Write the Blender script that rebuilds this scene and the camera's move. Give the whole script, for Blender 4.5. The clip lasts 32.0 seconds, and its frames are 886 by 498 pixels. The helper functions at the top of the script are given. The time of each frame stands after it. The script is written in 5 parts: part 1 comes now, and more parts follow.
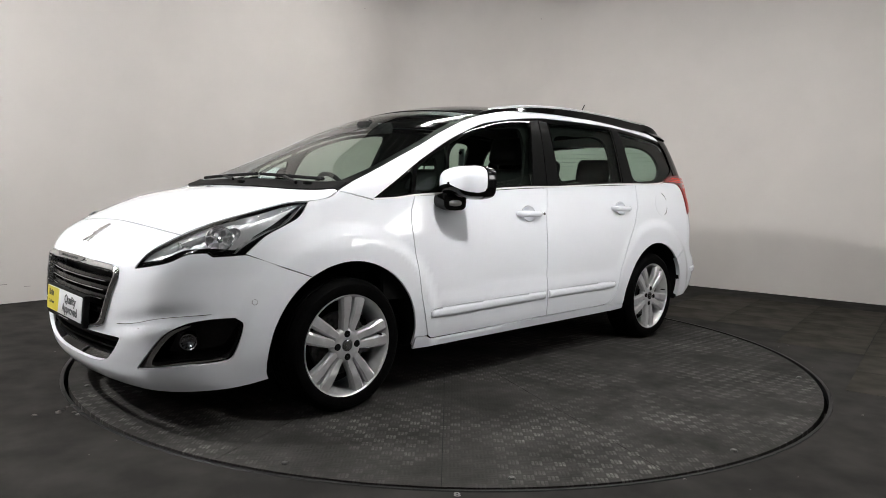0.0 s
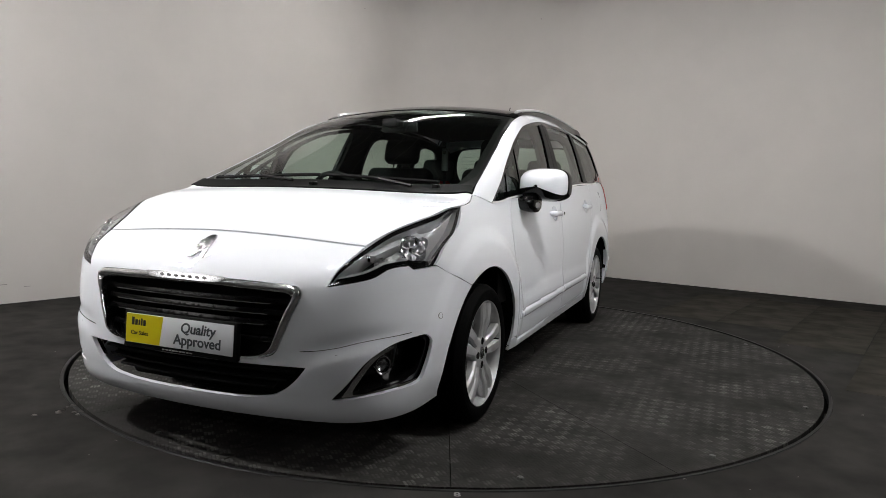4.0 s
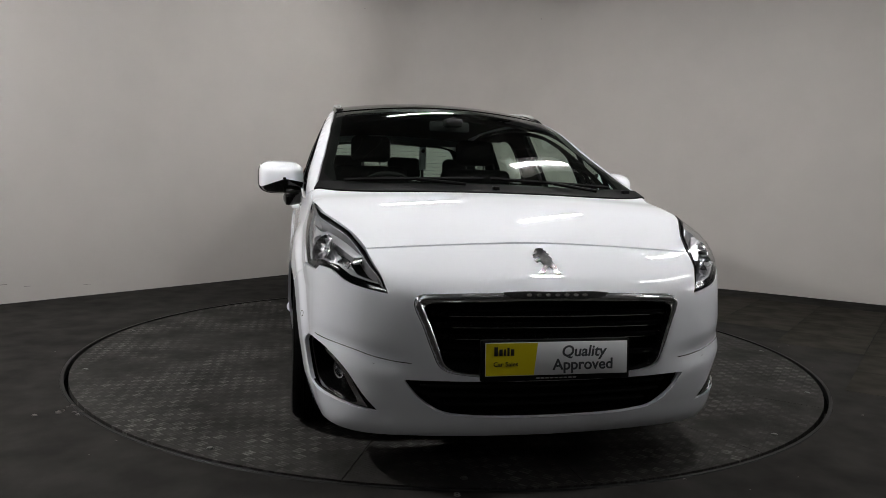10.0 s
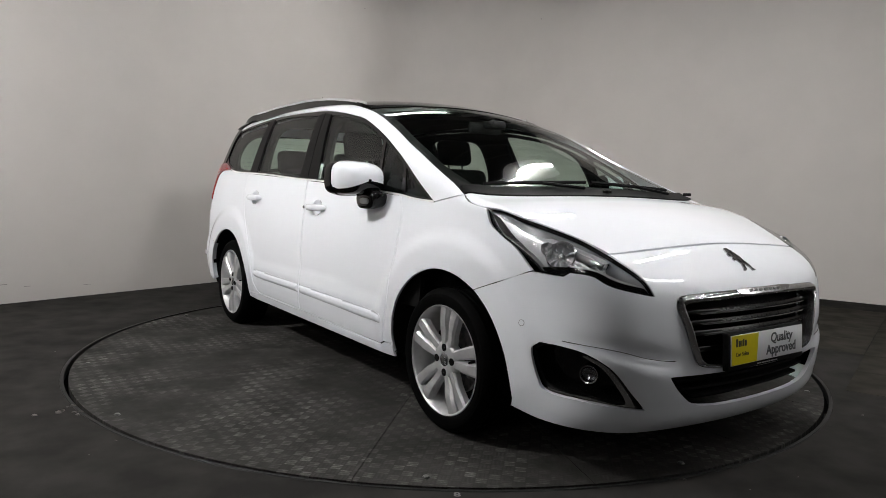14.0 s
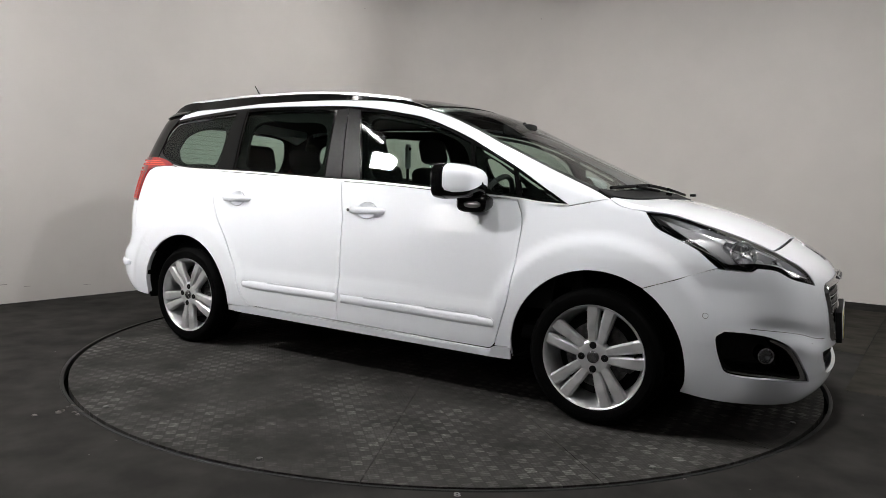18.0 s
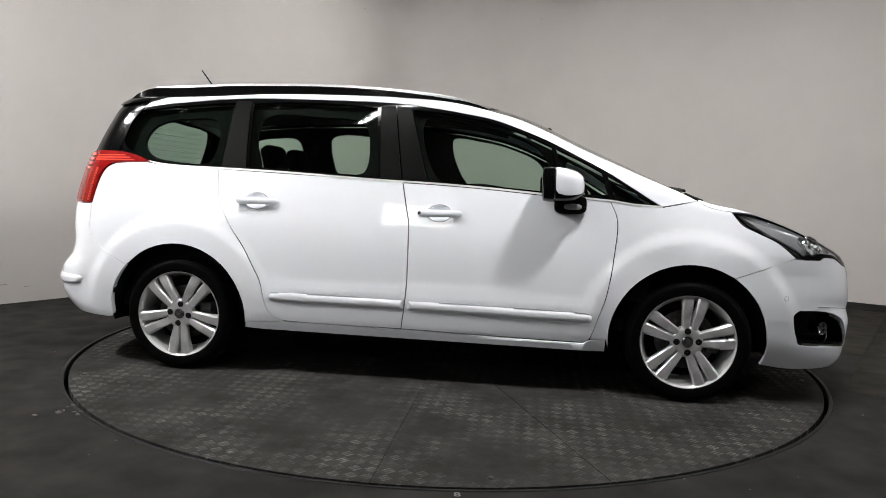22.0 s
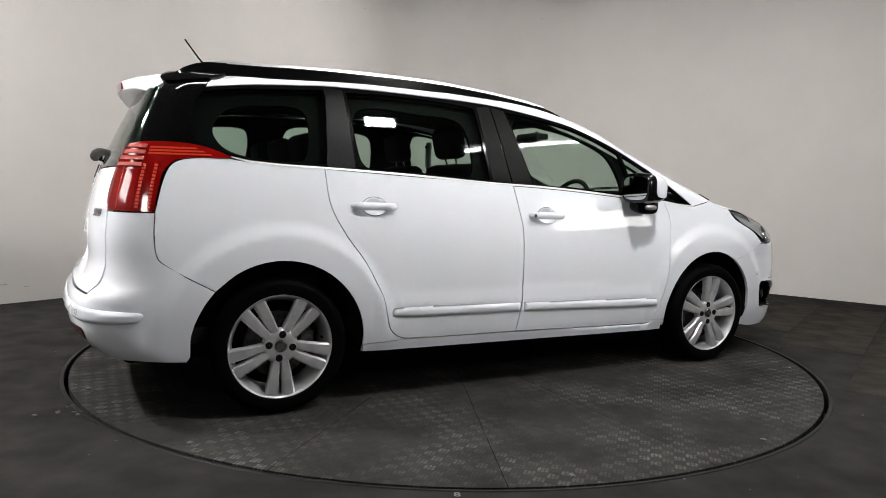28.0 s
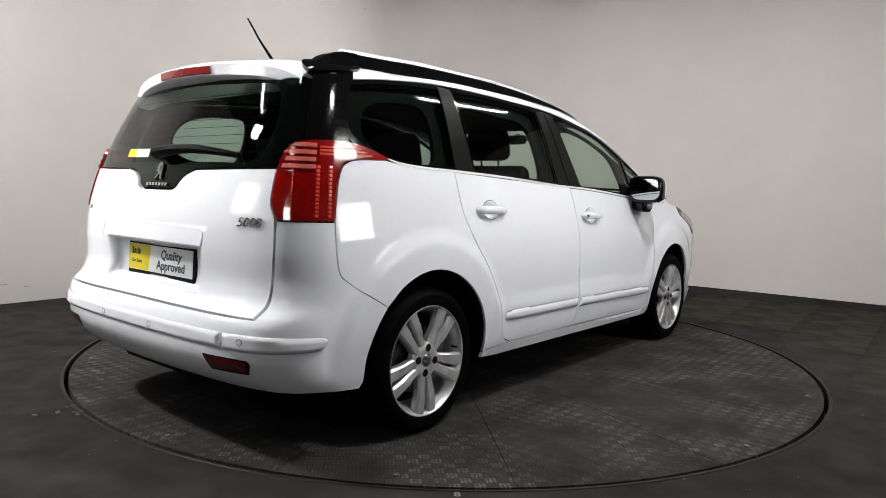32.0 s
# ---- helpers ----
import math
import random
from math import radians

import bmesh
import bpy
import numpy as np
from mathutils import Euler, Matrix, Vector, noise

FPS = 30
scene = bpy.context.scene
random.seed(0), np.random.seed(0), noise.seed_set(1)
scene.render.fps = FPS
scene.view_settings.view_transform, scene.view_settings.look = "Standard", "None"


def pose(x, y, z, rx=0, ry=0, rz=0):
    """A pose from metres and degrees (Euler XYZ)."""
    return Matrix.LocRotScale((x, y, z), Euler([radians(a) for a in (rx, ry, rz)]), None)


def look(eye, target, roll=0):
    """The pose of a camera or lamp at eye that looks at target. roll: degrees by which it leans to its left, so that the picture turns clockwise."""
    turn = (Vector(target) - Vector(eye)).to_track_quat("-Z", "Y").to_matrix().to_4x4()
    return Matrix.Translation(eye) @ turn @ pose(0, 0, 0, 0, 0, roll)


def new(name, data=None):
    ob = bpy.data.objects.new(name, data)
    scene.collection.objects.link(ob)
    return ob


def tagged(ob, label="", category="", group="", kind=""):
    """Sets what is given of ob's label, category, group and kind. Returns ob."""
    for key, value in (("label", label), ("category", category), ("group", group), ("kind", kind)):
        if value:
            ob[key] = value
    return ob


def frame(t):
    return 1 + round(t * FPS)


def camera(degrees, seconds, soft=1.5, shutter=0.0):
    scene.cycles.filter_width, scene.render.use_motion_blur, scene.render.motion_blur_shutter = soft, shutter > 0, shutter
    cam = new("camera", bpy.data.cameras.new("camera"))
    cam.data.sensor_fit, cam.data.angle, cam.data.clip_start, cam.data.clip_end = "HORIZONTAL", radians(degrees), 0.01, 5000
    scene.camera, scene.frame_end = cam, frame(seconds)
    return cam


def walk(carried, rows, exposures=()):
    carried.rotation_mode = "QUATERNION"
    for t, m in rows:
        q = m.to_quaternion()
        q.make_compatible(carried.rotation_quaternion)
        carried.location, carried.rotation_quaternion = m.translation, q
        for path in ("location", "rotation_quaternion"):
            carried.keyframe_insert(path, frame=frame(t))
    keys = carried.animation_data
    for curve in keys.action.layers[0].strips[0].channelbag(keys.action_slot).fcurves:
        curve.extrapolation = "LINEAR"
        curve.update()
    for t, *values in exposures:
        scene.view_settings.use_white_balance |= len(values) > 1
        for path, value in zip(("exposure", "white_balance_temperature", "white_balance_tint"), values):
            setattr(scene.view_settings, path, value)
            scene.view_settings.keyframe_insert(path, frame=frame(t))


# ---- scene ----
EXPOSURES = [(0, 0.84), (3, 0.60), (6, 0.26), (9, 0.14), (13, 0.27), (17, 0.58), (20, 0.58), (23, 0.68), (28, 0.78), (32, 0.84)]
TUBE_GLOW = 50.0
# tube lamps in rows along the room's long side: metres along, metres across, height, shaded above
# the last two are unseen, added as fill for the right side
LAMPS = [(1.75, -1.60, 3.45, False), (-2.75, -1.90, 3.45, True), (1.98, 0.17, 3.45, False), (-2.2, 0.30, 3.45, True), (1.9, 2.1, 3.45, True), (0.4, 3.8, 3.45, False)]
# flood lamps: x, y, z of the glass and glow; they look at the turntable
FLOODS = [(1.27, -2.15, 3.15, 215.0), (-3.88, -1.90, 3.33, 600.0)]
# flat panels: x, y, z, turn, width, height, glow
PANELS = [(4.8, -2.1, 2.05, -100, 1.2, 0.7, 6.5), (-1.65, -5.8, 2.45, 163, 0.9, 0.5, 8.0), (-2.45, -2.5, 1.62, 120, 0.5, 0.4, 4.5)]

cam = camera(65.9, 32.0, soft=0.55)
EYE_POINT = Vector((0.0, -4.5654, 1.0336))
EYE = look(EYE_POINT, EYE_POINT + Vector((-0.008423, 0.996408, -0.084263)), 1.7077)
walk(cam, [(0, EYE), (32, EYE)], exposures=EXPOSURES)

# ---- world and lamps ----
world = bpy.data.worlds.new("world")
scene.world = world
world.use_nodes = True
world.node_tree.nodes["Background"].inputs[0].default_value = (0.02, 0.02, 0.021, 1)
world.node_tree.nodes["Background"].inputs[1].default_value = 0.3

# ---- materials ----
def material(name, colour=(0.5, 0.5, 0.5), rough=0.5, metal=0.0, coat=0.0, coat_rough=0.03, spec=0.5):
    m = bpy.data.materials.new(name)
    m.use_nodes = True
    b = m.node_tree.nodes["Principled BSDF"]
    b.inputs["Base Color"].default_value = (*colour, 1)
    b.inputs["Roughness"].default_value = rough
    b.inputs["Metallic"].default_value = metal
    b.inputs["Coat Weight"].default_value = coat
    b.inputs["Coat Roughness"].default_value = coat_rough
    b.inputs["Specular IOR Level"].default_value = spec
    return m


def nodes_of(m):
    return m.node_tree.nodes, m.node_tree.links, m.node_tree.nodes["Principled BSDF"]


def grain(m, scale, low, high, rough=None, bump=0.0, distance=0.002, detail=6, second=0.0, second_scale=1.0):
    """Colour, gloss and relief that vary by noise at two scales, in metres."""
    n, l, b = nodes_of(m)
    co = n.new("ShaderNodeTexCoord")
    a = n.new("ShaderNodeTexNoise")
    a.inputs["Scale"].default_value, a.inputs["Detail"].default_value = scale, detail
    l.new(co.outputs["Object"], a.inputs["Vector"])
    big = n.new("ShaderNodeTexNoise")
    big.inputs["Scale"].default_value, big.inputs["Detail"].default_value = second_scale, 4
    l.new(co.outputs["Object"], big.inputs["Vector"])
    mix = n.new("ShaderNodeMath")
    mix.operation = "MULTIPLY_ADD"
    l.new(big.outputs["Fac"], mix.inputs[0])
    mix.inputs[1].default_value = second
    l.new(a.outputs["Fac"], mix.inputs[2])
    sub = n.new("ShaderNodeMath")
    sub.operation = "SUBTRACT"
    l.new(mix.outputs[0], sub.inputs[0])
    sub.inputs[1].default_value = second * 0.5
    ramp = n.new("ShaderNodeValToRGB")
    ramp.color_ramp.elements[0].position, ramp.color_ramp.elements[1].position = 0.3, 0.7
    ramp.color_ramp.elements[0].color, ramp.color_ramp.elements[1].color = (*low, 1), (*high, 1)
    l.new(sub.outputs[0], ramp.inputs["Fac"])
    l.new(ramp.outputs["Color"], b.inputs["Base Color"])
    if rough:
        r = n.new("ShaderNodeMapRange")
        r.inputs["To Min"].default_value, r.inputs["To Max"].default_value = rough
        l.new(sub.outputs[0], r.inputs["Value"])
        l.new(r.outputs["Result"], b.inputs["Roughness"])
    if bump:
        bp = n.new("ShaderNodeBump")
        bp.inputs["Strength"].default_value, bp.inputs["Distance"].default_value = bump, distance
        l.new(a.outputs["Fac"], bp.inputs["Height"])
        l.new(bp.outputs["Normal"], b.inputs["Normal"])
    return m


def glazing(name, tint, gloss=1.4):
    """A thin tinted pane: clear through, with a real reflection."""
    m = bpy.data.materials.new(name)
    m.use_nodes = True
    n, l = m.node_tree.nodes, m.node_tree.links
    n.remove(n["Principled BSDF"])
    clear, shine, mix, f = (n.new(k) for k in ("ShaderNodeBsdfTransparent", "ShaderNodeBsdfGlossy", "ShaderNodeMixShader", "ShaderNodeLayerWeight"))
    clear.inputs["Color"].default_value = (*tint, 1)
    shine.inputs["Roughness"].default_value = 0.0
    f.inputs["Blend"].default_value = 0.5
    power, scale = n.new("ShaderNodeMath"), n.new("ShaderNodeMath")
    power.operation, scale.operation = "POWER", "MULTIPLY_ADD"
    l.new(f.outputs["Facing"], power.inputs[0])
    power.inputs[1].default_value = 5.0
    l.new(power.outputs[0], scale.inputs[0])
    head_on = ((gloss - 1) / (gloss + 1)) ** 2
    scale.inputs[1].default_value, scale.inputs[2].default_value = 1 - head_on, head_on * 1.4
    l.new(scale.outputs[0], mix.inputs[0])
    l.new(clear.outputs[0], mix.inputs[1])
    l.new(shine.outputs[0], mix.inputs[2])
    l.new(mix.outputs[0], n["Material Output"].inputs["Surface"])
    return m


def glowing(name, colour, strength):
    m = material(name, (0.9, 0.9, 0.9), 0.4)
    b = m.node_tree.nodes["Principled BSDF"]
    b.inputs["Emission Color"].default_value = (*colour, 1)
    b.inputs["Emission Strength"].default_value = strength
    return m


PAINT = grain(material("white_paint", (0.8, 0.8, 0.8), 0.6, coat=1.0, coat_rough=0.015, spec=0.04), 3, (0.80, 0.82, 0.865), (0.815, 0.835, 0.88), detail=2)
BLACK_GLOSS = material("black_gloss", (0.003, 0.003, 0.003), 0.08, spec=0.35)
BLACK_SATIN = grain(material("black_satin", (0.005, 0.005, 0.005), 0.3, spec=0.06), 60, (0.004, 0.004, 0.004), (0.006, 0.006, 0.006), (0.3, 0.4))
BLACK_PLASTIC = grain(material("black_plastic", (0.01, 0.01, 0.01), 0.55, spec=0.08), 400, (0.005, 0.005, 0.0052), (0.009, 0.009, 0.0092), (0.5, 0.7), 0.3, 0.0004)
GRILLE_BLACK = grain(material("grille_black", (0.003, 0.003, 0.003), 0.25, spec=0.12), 80, (0.002, 0.002, 0.002), (0.004, 0.004, 0.004), (0.2, 0.3))
# near-black for linings, and for the shade painted into gaps, holes and creases
DARK_VOID = material("lining_and_gap_shade", (0.006, 0.006, 0.006), 0.9, spec=0.1)
RUBBER = grain(material("tyre_rubber", (0.01, 0.01, 0.01), 0.6, spec=0.03), 90, (0.0012, 0.0012, 0.0012), (0.003, 0.003, 0.003), (0.5, 0.75), 0.4, 0.0006, second=0.3, second_scale=8)
CHROME = material("chrome", (0.75, 0.75, 0.76), 0.18, 1.0)
WAIST_METAL = material("waist_strip_metal", (0.78, 0.78, 0.78), 0.42, 0.55)
DARK_CHROME = material("dark_chrome", (0.36, 0.36, 0.37), 0.2, 1.0)
ALLOY = grain(material("alloy", (0.62, 0.62, 0.63), 0.3, 0.6, coat=0.4), 25, (0.56, 0.56, 0.57), (0.66, 0.66, 0.67), (0.26, 0.36))
RED_BRIGHT = material("bright_red_lens", (0.62, 0.045, 0.02), 0.2, coat=1.0)
DARK_METAL = grain(material("brake_iron", (0.12, 0.12, 0.12), 0.5, 0.8), 40, (0.05, 0.05, 0.05), (0.16, 0.155, 0.15), (0.4, 0.6))
# dark and pale mottle puts the emblem's reflections into its colour
EMBLEM_CHROME = grain(material("polished_emblem", (0.6, 0.6, 0.61), 0.12, 1.0), 45, (0.16, 0.16, 0.165), (0.62, 0.62, 0.63), (0.1, 0.3), 0.4, 0.004, detail=1)
RAIL_METAL = material("rail_aluminium", (0.6, 0.6, 0.6), 0.35, 0.7)
GLASS_FRONT = glazing("windscreen_glass", (0.80, 0.88, 0.83))
GLASS_SIDE = glazing("side_glass", (0.72, 0.83, 0.76))
GLASS_REAR = glazing("rear_glass", (0.60, 0.72, 0.65))
GLASS_LAMP = glazing("lamp_glass", (0.95, 0.96, 0.97), 1.35)
RED_LENS = grain(material("red_lens", (0.3, 0.004, 0.004), 0.12, coat=1.0), 25, (0.19, 0.002, 0.002), (0.25, 0.004, 0.003))
RED_DEEP = material("red_deep", (0.10, 0.001, 0.001), 0.15, coat=0.4)
RED_CLEAR = material("pale_red_lens", (0.55, 0.13, 0.11), 0.15, coat=1.0)
CLOTH = grain(material("seat_cloth", (0.01, 0.01, 0.01), 0.9, spec=0.15), 300, (0.007, 0.007, 0.0075), (0.014, 0.014, 0.0145), bump=0.4, distance=0.001)
TRIM = grain(material("cabin_trim", (0.012, 0.012, 0.012), 0.7, spec=0.2), 200, (0.009, 0.009, 0.0095), (0.016, 0.016, 0.0165), (0.6, 0.8), 0.2, 0.0005)
LINER = grain(material("headliner", (0.05, 0.05, 0.05), 0.95, spec=0.1), 150, (0.04, 0.04, 0.039), (0.06, 0.06, 0.058))
PLATE_WHITE = material("plate_white", (0.68, 0.69, 0.71), 0.3)
PLATE_YELLOW = material("plate_yellow", (0.60, 0.50, 0.01), 0.3)
PRINT_GREY = material("print_grey", (0.045, 0.048, 0.056), 0.5)
PRINT_BLACK = material("print_black", (0.015, 0.015, 0.012), 0.5)
PRINT_WHITE = material("print_white", (0.7, 0.7, 0.7), 0.5)
MIRROR = material("mirror_glass", (0.55, 0.57, 0.58), 0.01, 1.0)
GLOW = glowing("tube_light", (1.0, 0.985, 0.965), TUBE_GLOW)
WALL = grain(material("wall_paint", (0.66, 0.645, 0.625), 0.75, spec=0.2), 2.5, (0.53, 0.503, 0.482), (0.56, 0.530, 0.507), (0.6, 0.8), 0.05, 0.001, second=0.5, second_scale=0.5)
DARK_WALL = grain(material("dark_wall_paint", (0.2, 0.2, 0.2), 0.8), 2.5, (0.09, 0.09, 0.09), (0.12, 0.12, 0.12))
FLOOR = grain(material("floor_paint", (0.02, 0.02, 0.02), 0.6, spec=0.0), 5, (0.0225, 0.0215, 0.0208), (0.0365, 0.0346, 0.0328), (0.5, 0.7), 0.12, 0.001, second=0.8, second_scale=0.7)
TILE = grain(material("floor_tile", (0.06, 0.056, 0.05), 0.5, spec=0.0), 5, (0.027, 0.0250, 0.0218), (0.046, 0.0424, 0.0370), (0.35, 0.6), 0.12, 0.001, second=0.8, second_scale=1.0)
CEILING = material("ceiling_sheet", (0.035, 0.035, 0.036), 0.5)
LAMP_SILVER = material("lamp_silver", (0.60, 0.60, 0.61), 0.25, 0.6)
LAMP_GREY = material("lamp_grey", (0.26, 0.26, 0.265), 0.35, 0.4)
FITTING = material("fitting_white", (0.7, 0.7, 0.7), 0.5)
SCREW = grain(material("zinc_bolt", (0.4, 0.4, 0.4), 0.45, 0.8), 80, (0.03, 0.03, 0.03), (0.10, 0.10, 0.095))
FITTING_GREY = material("camera_grey", (0.22, 0.25, 0.25), 0.5)
DIRT = grain(material("grit", (0.12, 0.11, 0.1), 0.9), 50, (0.03, 0.028, 0.026), (0.14, 0.13, 0.12))

RIM_STEEL = grain(material("pit_rim_steel", (0.03, 0.03, 0.03), 0.5, spec=0.1), 12, (0.008, 0.008, 0.008), (0.018, 0.0175, 0.017), (0.4, 0.6), second=0.5, second_scale=3)
MARK = material("pale_mark", (0.12, 0.12, 0.115), 0.7)
SCUFF = material("scuff_mark", (0.2, 0.19, 0.18), 0.8)
SCUFF_DARK = material("dark_plug", (0.05, 0.048, 0.045), 0.8)


def tread_plate():
    """Dark painted five-bar tread plate, worn bright on the bars; one bar direction is coloured brighter for the light
    it catches.
    """
    m = material("tread_plate", (0.03, 0.03, 0.03), 0.45, 0.0, spec=0.0)
    n, l, b = nodes_of(m)

    def math_node(op, a, c=None):
        k = n.new("ShaderNodeMath")
        k.operation = op
        for i, v in enumerate((a, c)):
            if v is None:
                continue
            if isinstance(v, (int, float)):
                k.inputs[i].default_value = v
            else:
                l.new(v, k.inputs[i])
        return k.outputs[0]
    co = n.new("ShaderNodeTexCoord")
    turn = n.new("ShaderNodeMapping")
    turn.inputs["Rotation"].default_value = (0, 0, radians(45))
    l.new(co.outputs["Object"], turn.inputs["Vector"])
    sep = n.new("ShaderNodeSeparateXYZ")
    l.new(turn.outputs[0], sep.inputs[0])
    cell = 0.045
    u, v = math_node("DIVIDE", sep.outputs[0], cell), math_node("DIVIDE", sep.outputs[1], cell)
    fu, fv = math_node("FRACT", u), math_node("FRACT", v)
    odd = math_node("MODULO", math_node("ABSOLUTE", math_node("ADD", math_node("FLOOR", u), math_node("FLOOR", v))), 2)

    def bars(along, across):
        ridge = math_node("ABSOLUTE", math_node("SUBTRACT", math_node("FRACT", math_node("MULTIPLY", across, 3)), 0.5))
        ridge = math_node("SUBTRACT", 0.5, ridge)
        end = math_node("MULTIPLY", math_node("MULTIPLY", along, math_node("SUBTRACT", 1, along)), 4)
        return math_node("MULTIPLY", math_node("MULTIPLY", ridge, 2), math_node("MINIMUM", math_node("MULTIPLY", end, 1.6), 1))
    h1, h2 = bars(fu, fv), bars(fv, fu)
    mix = n.new("ShaderNodeMix")
    l.new(odd, mix.inputs["Factor"])
    l.new(h1, mix.inputs["A"])
    l.new(h2, mix.inputs["B"])
    height = mix.outputs["Result"]
    wear = n.new("ShaderNodeTexNoise")
    wear.inputs["Scale"].default_value, wear.inputs["Detail"].default_value = 1.6, 5
    l.new(co.outputs["Object"], wear.inputs["Vector"])
    fine = n.new("ShaderNodeTexNoise")
    fine.inputs["Scale"].default_value, fine.inputs["Detail"].default_value = 45, 3
    l.new(co.outputs["Object"], fine.inputs["Vector"])
    patch = n.new("ShaderNodeMapRange")
    patch.inputs["From Min"].default_value, patch.inputs["From Max"].default_value = 0.40, 0.66
    l.new(wear.outputs["Fac"], patch.inputs["Value"])
    speck = n.new("ShaderNodeMapRange")
    speck.inputs["From Min"].default_value, speck.inputs["From Max"].default_value = 0.45, 0.62
    l.new(fine.outputs["Fac"], speck.inputs["Value"])
    cells = n.new("ShaderNodeCombineXYZ")
    l.new(math_node("FLOOR", u), cells.inputs[0])
    l.new(math_node("FLOOR", v), cells.inputs[1])
    chance = n.new("ShaderNodeTexWhiteNoise")
    chance.noise_dimensions = "2D"
    l.new(cells.outputs[0], chance.inputs["Vector"])
    # odd cells are lighter: light caught by one bar direction, put into colour
    flat = math_node("MULTIPLY", math_node("MINIMUM", math_node("MULTIPLY", height, 2.2), 1), math_node("ADD", math_node("MULTIPLY", odd, 0.75), 0.15))
    some = math_node("ADD", math_node("MULTIPLY", chance.outputs["Value"], 0.8), 0.2)
    worn = math_node("MULTIPLY", math_node("MULTIPLY", flat, some), math_node("MULTIPLY", patch.outputs[0], math_node("ADD", math_node("MULTIPLY", speck.outputs[0], 0.6), 0.4)))
    ramp = n.new("ShaderNodeValToRGB")
    ramp.color_ramp.elements[0].color, ramp.color_ramp.elements[1].color = (0.0335, 0.0322, 0.0308, 1), (0.135, 0.131, 0.125, 1)
    l.new(worn, ramp.inputs["Fac"])
    smear = n.new("ShaderNodeTexNoise")
    smear.inputs["Scale"].default_value, smear.inputs["Detail"].default_value, smear.inputs["Roughness"].default_value = 3.2, 8, 0.65
    l.new(co.outputs["Object"], smear.inputs["Vector"])
    tone = n.new("ShaderNodeMapRange")
    tone.inputs["From Min"].default_value, tone.inputs["From Max"].default_value = 0.3, 0.7
    tone.inputs["To Min"].default_value, tone.inputs["To Max"].default_value = 0.72, 1.38
    l.new(smear.outputs["Fac"], tone.inputs["Value"])
    dust = n.new("ShaderNodeMix")
    dust.data_type, dust.blend_type = "RGBA", "MULTIPLY"
    dust.inputs["Factor"].default_value = 1.0
    l.new(ramp.outputs["Color"], dust.inputs["A"])
    l.new(tone.outputs["Result"], dust.inputs["B"])
    l.new(dust.outputs["Result"], b.inputs["Base Color"])
    rough = n.new("ShaderNodeMapRange")
    rough.inputs["To Min"].default_value, rough.inputs["To Max"].default_value = 0.52, 0.4
    l.new(wear.outputs["Fac"], rough.inputs["Value"])
    l.new(rough.outputs["Result"], b.inputs["Roughness"])
    bp = n.new("ShaderNodeBump")
    bp.inputs["Strength"].default_value, bp.inputs["Distance"].default_value = 0.55, 0.0016
    l.new(height, bp.inputs["Height"])
    l.new(bp.outputs["Normal"], b.inputs["Normal"])
    return m


TREAD = tread_plate()

def curve(*pairs):
    """A smooth curve through (x, y) pairs, flat beyond its ends."""
    xs = np.array([p[0] for p in pairs], float)
    ys = np.array([p[1] for p in pairs], float)
    h, d = np.diff(xs), np.diff(ys) / np.diff(xs)
    m = np.concatenate([[d[0]], (d[:-1] * h[1:] + d[1:] * h[:-1]) / (h[:-1] + h[1:]), [d[-1]]])
    flat = np.concatenate([[False], d[:-1] * d[1:] <= 0, [False]])
    m[flat] = 0

    def at(x):
        x = np.clip(x, xs[0], xs[-1])
        i = np.clip(np.searchsorted(xs, x) - 1, 0, len(h) - 1)
        t = (x - xs[i]) / h[i]
        return ((1 + 2 * t) * (1 - t) ** 2 * ys[i] + t * (1 - t) ** 2 * h[i] * m[i]
                + t * t * (3 - 2 * t) * ys[i + 1] - t * t * (1 - t) * h[i] * m[i + 1])
    return at


# the car's shape: x forward, y to its left, z up, origin on the floor midway between the axles
AXLE, HUB = 1.3635, 0.312
top_line = curve((-2.3, 1.38), (-2.05, 1.505), (-1.9, 1.55), (-1.6, 1.583), (-1.3, 1.597), (-0.9, 1.613), (-0.5, 1.615), (-0.2, 1.607),
                 (0.0, 1.594), (0.15, 1.576), (0.3, 1.546), (0.5, 1.488), (0.8, 1.352), (1.1, 1.212), (1.3, 1.11), (1.39, 1.0645), (1.43, 1.048),
                 (1.6, 1.012), (1.75, 0.975), (1.9, 0.925), (2.05, 0.862), (2.15, 0.806), (2.24, 0.735), (2.3, 0.66), (2.4, 0.5))
top_crown = curve((-2.2, 0.07), (-1.5, 0.07), (0, 0.065), (0.4, 0.075), (1.1, 0.055), (1.4, 0.026), (1.6, 0.024), (1.8, 0.035), (2.2, 0.06))
half_width = curve((0.1, 0.80), (0.2, 0.845), (0.3, 0.873), (0.42, 0.882), (0.55, 0.89), (0.7, 0.888), (0.82, 0.878), (0.92, 0.861), (1.0, 0.846),
                   (1.1, 0.822), (1.2, 0.79), (1.3, 0.757), (1.4, 0.72), (1.5, 0.675), (1.6, 0.62), (1.7, 0.56))
side_taper = curve((-2.4, -0.07), (-2.1, -0.025), (-1.8, -0.004), (-1.4, 0), (0.9, 0), (1.3, -0.008), (1.6, -0.02), (1.9, -0.035), (2.2, -0.07), (2.4, -0.11))
front_line = curve((0.1, 2.1), (0.15, 2.2), (0.2, 2.262), (0.3, 2.298), (0.45, 2.303), (0.6, 2.295), (0.68, 2.283), (0.75, 2.262), (0.85, 2.22), (1.0, 2.13), (1.3, 1.9))
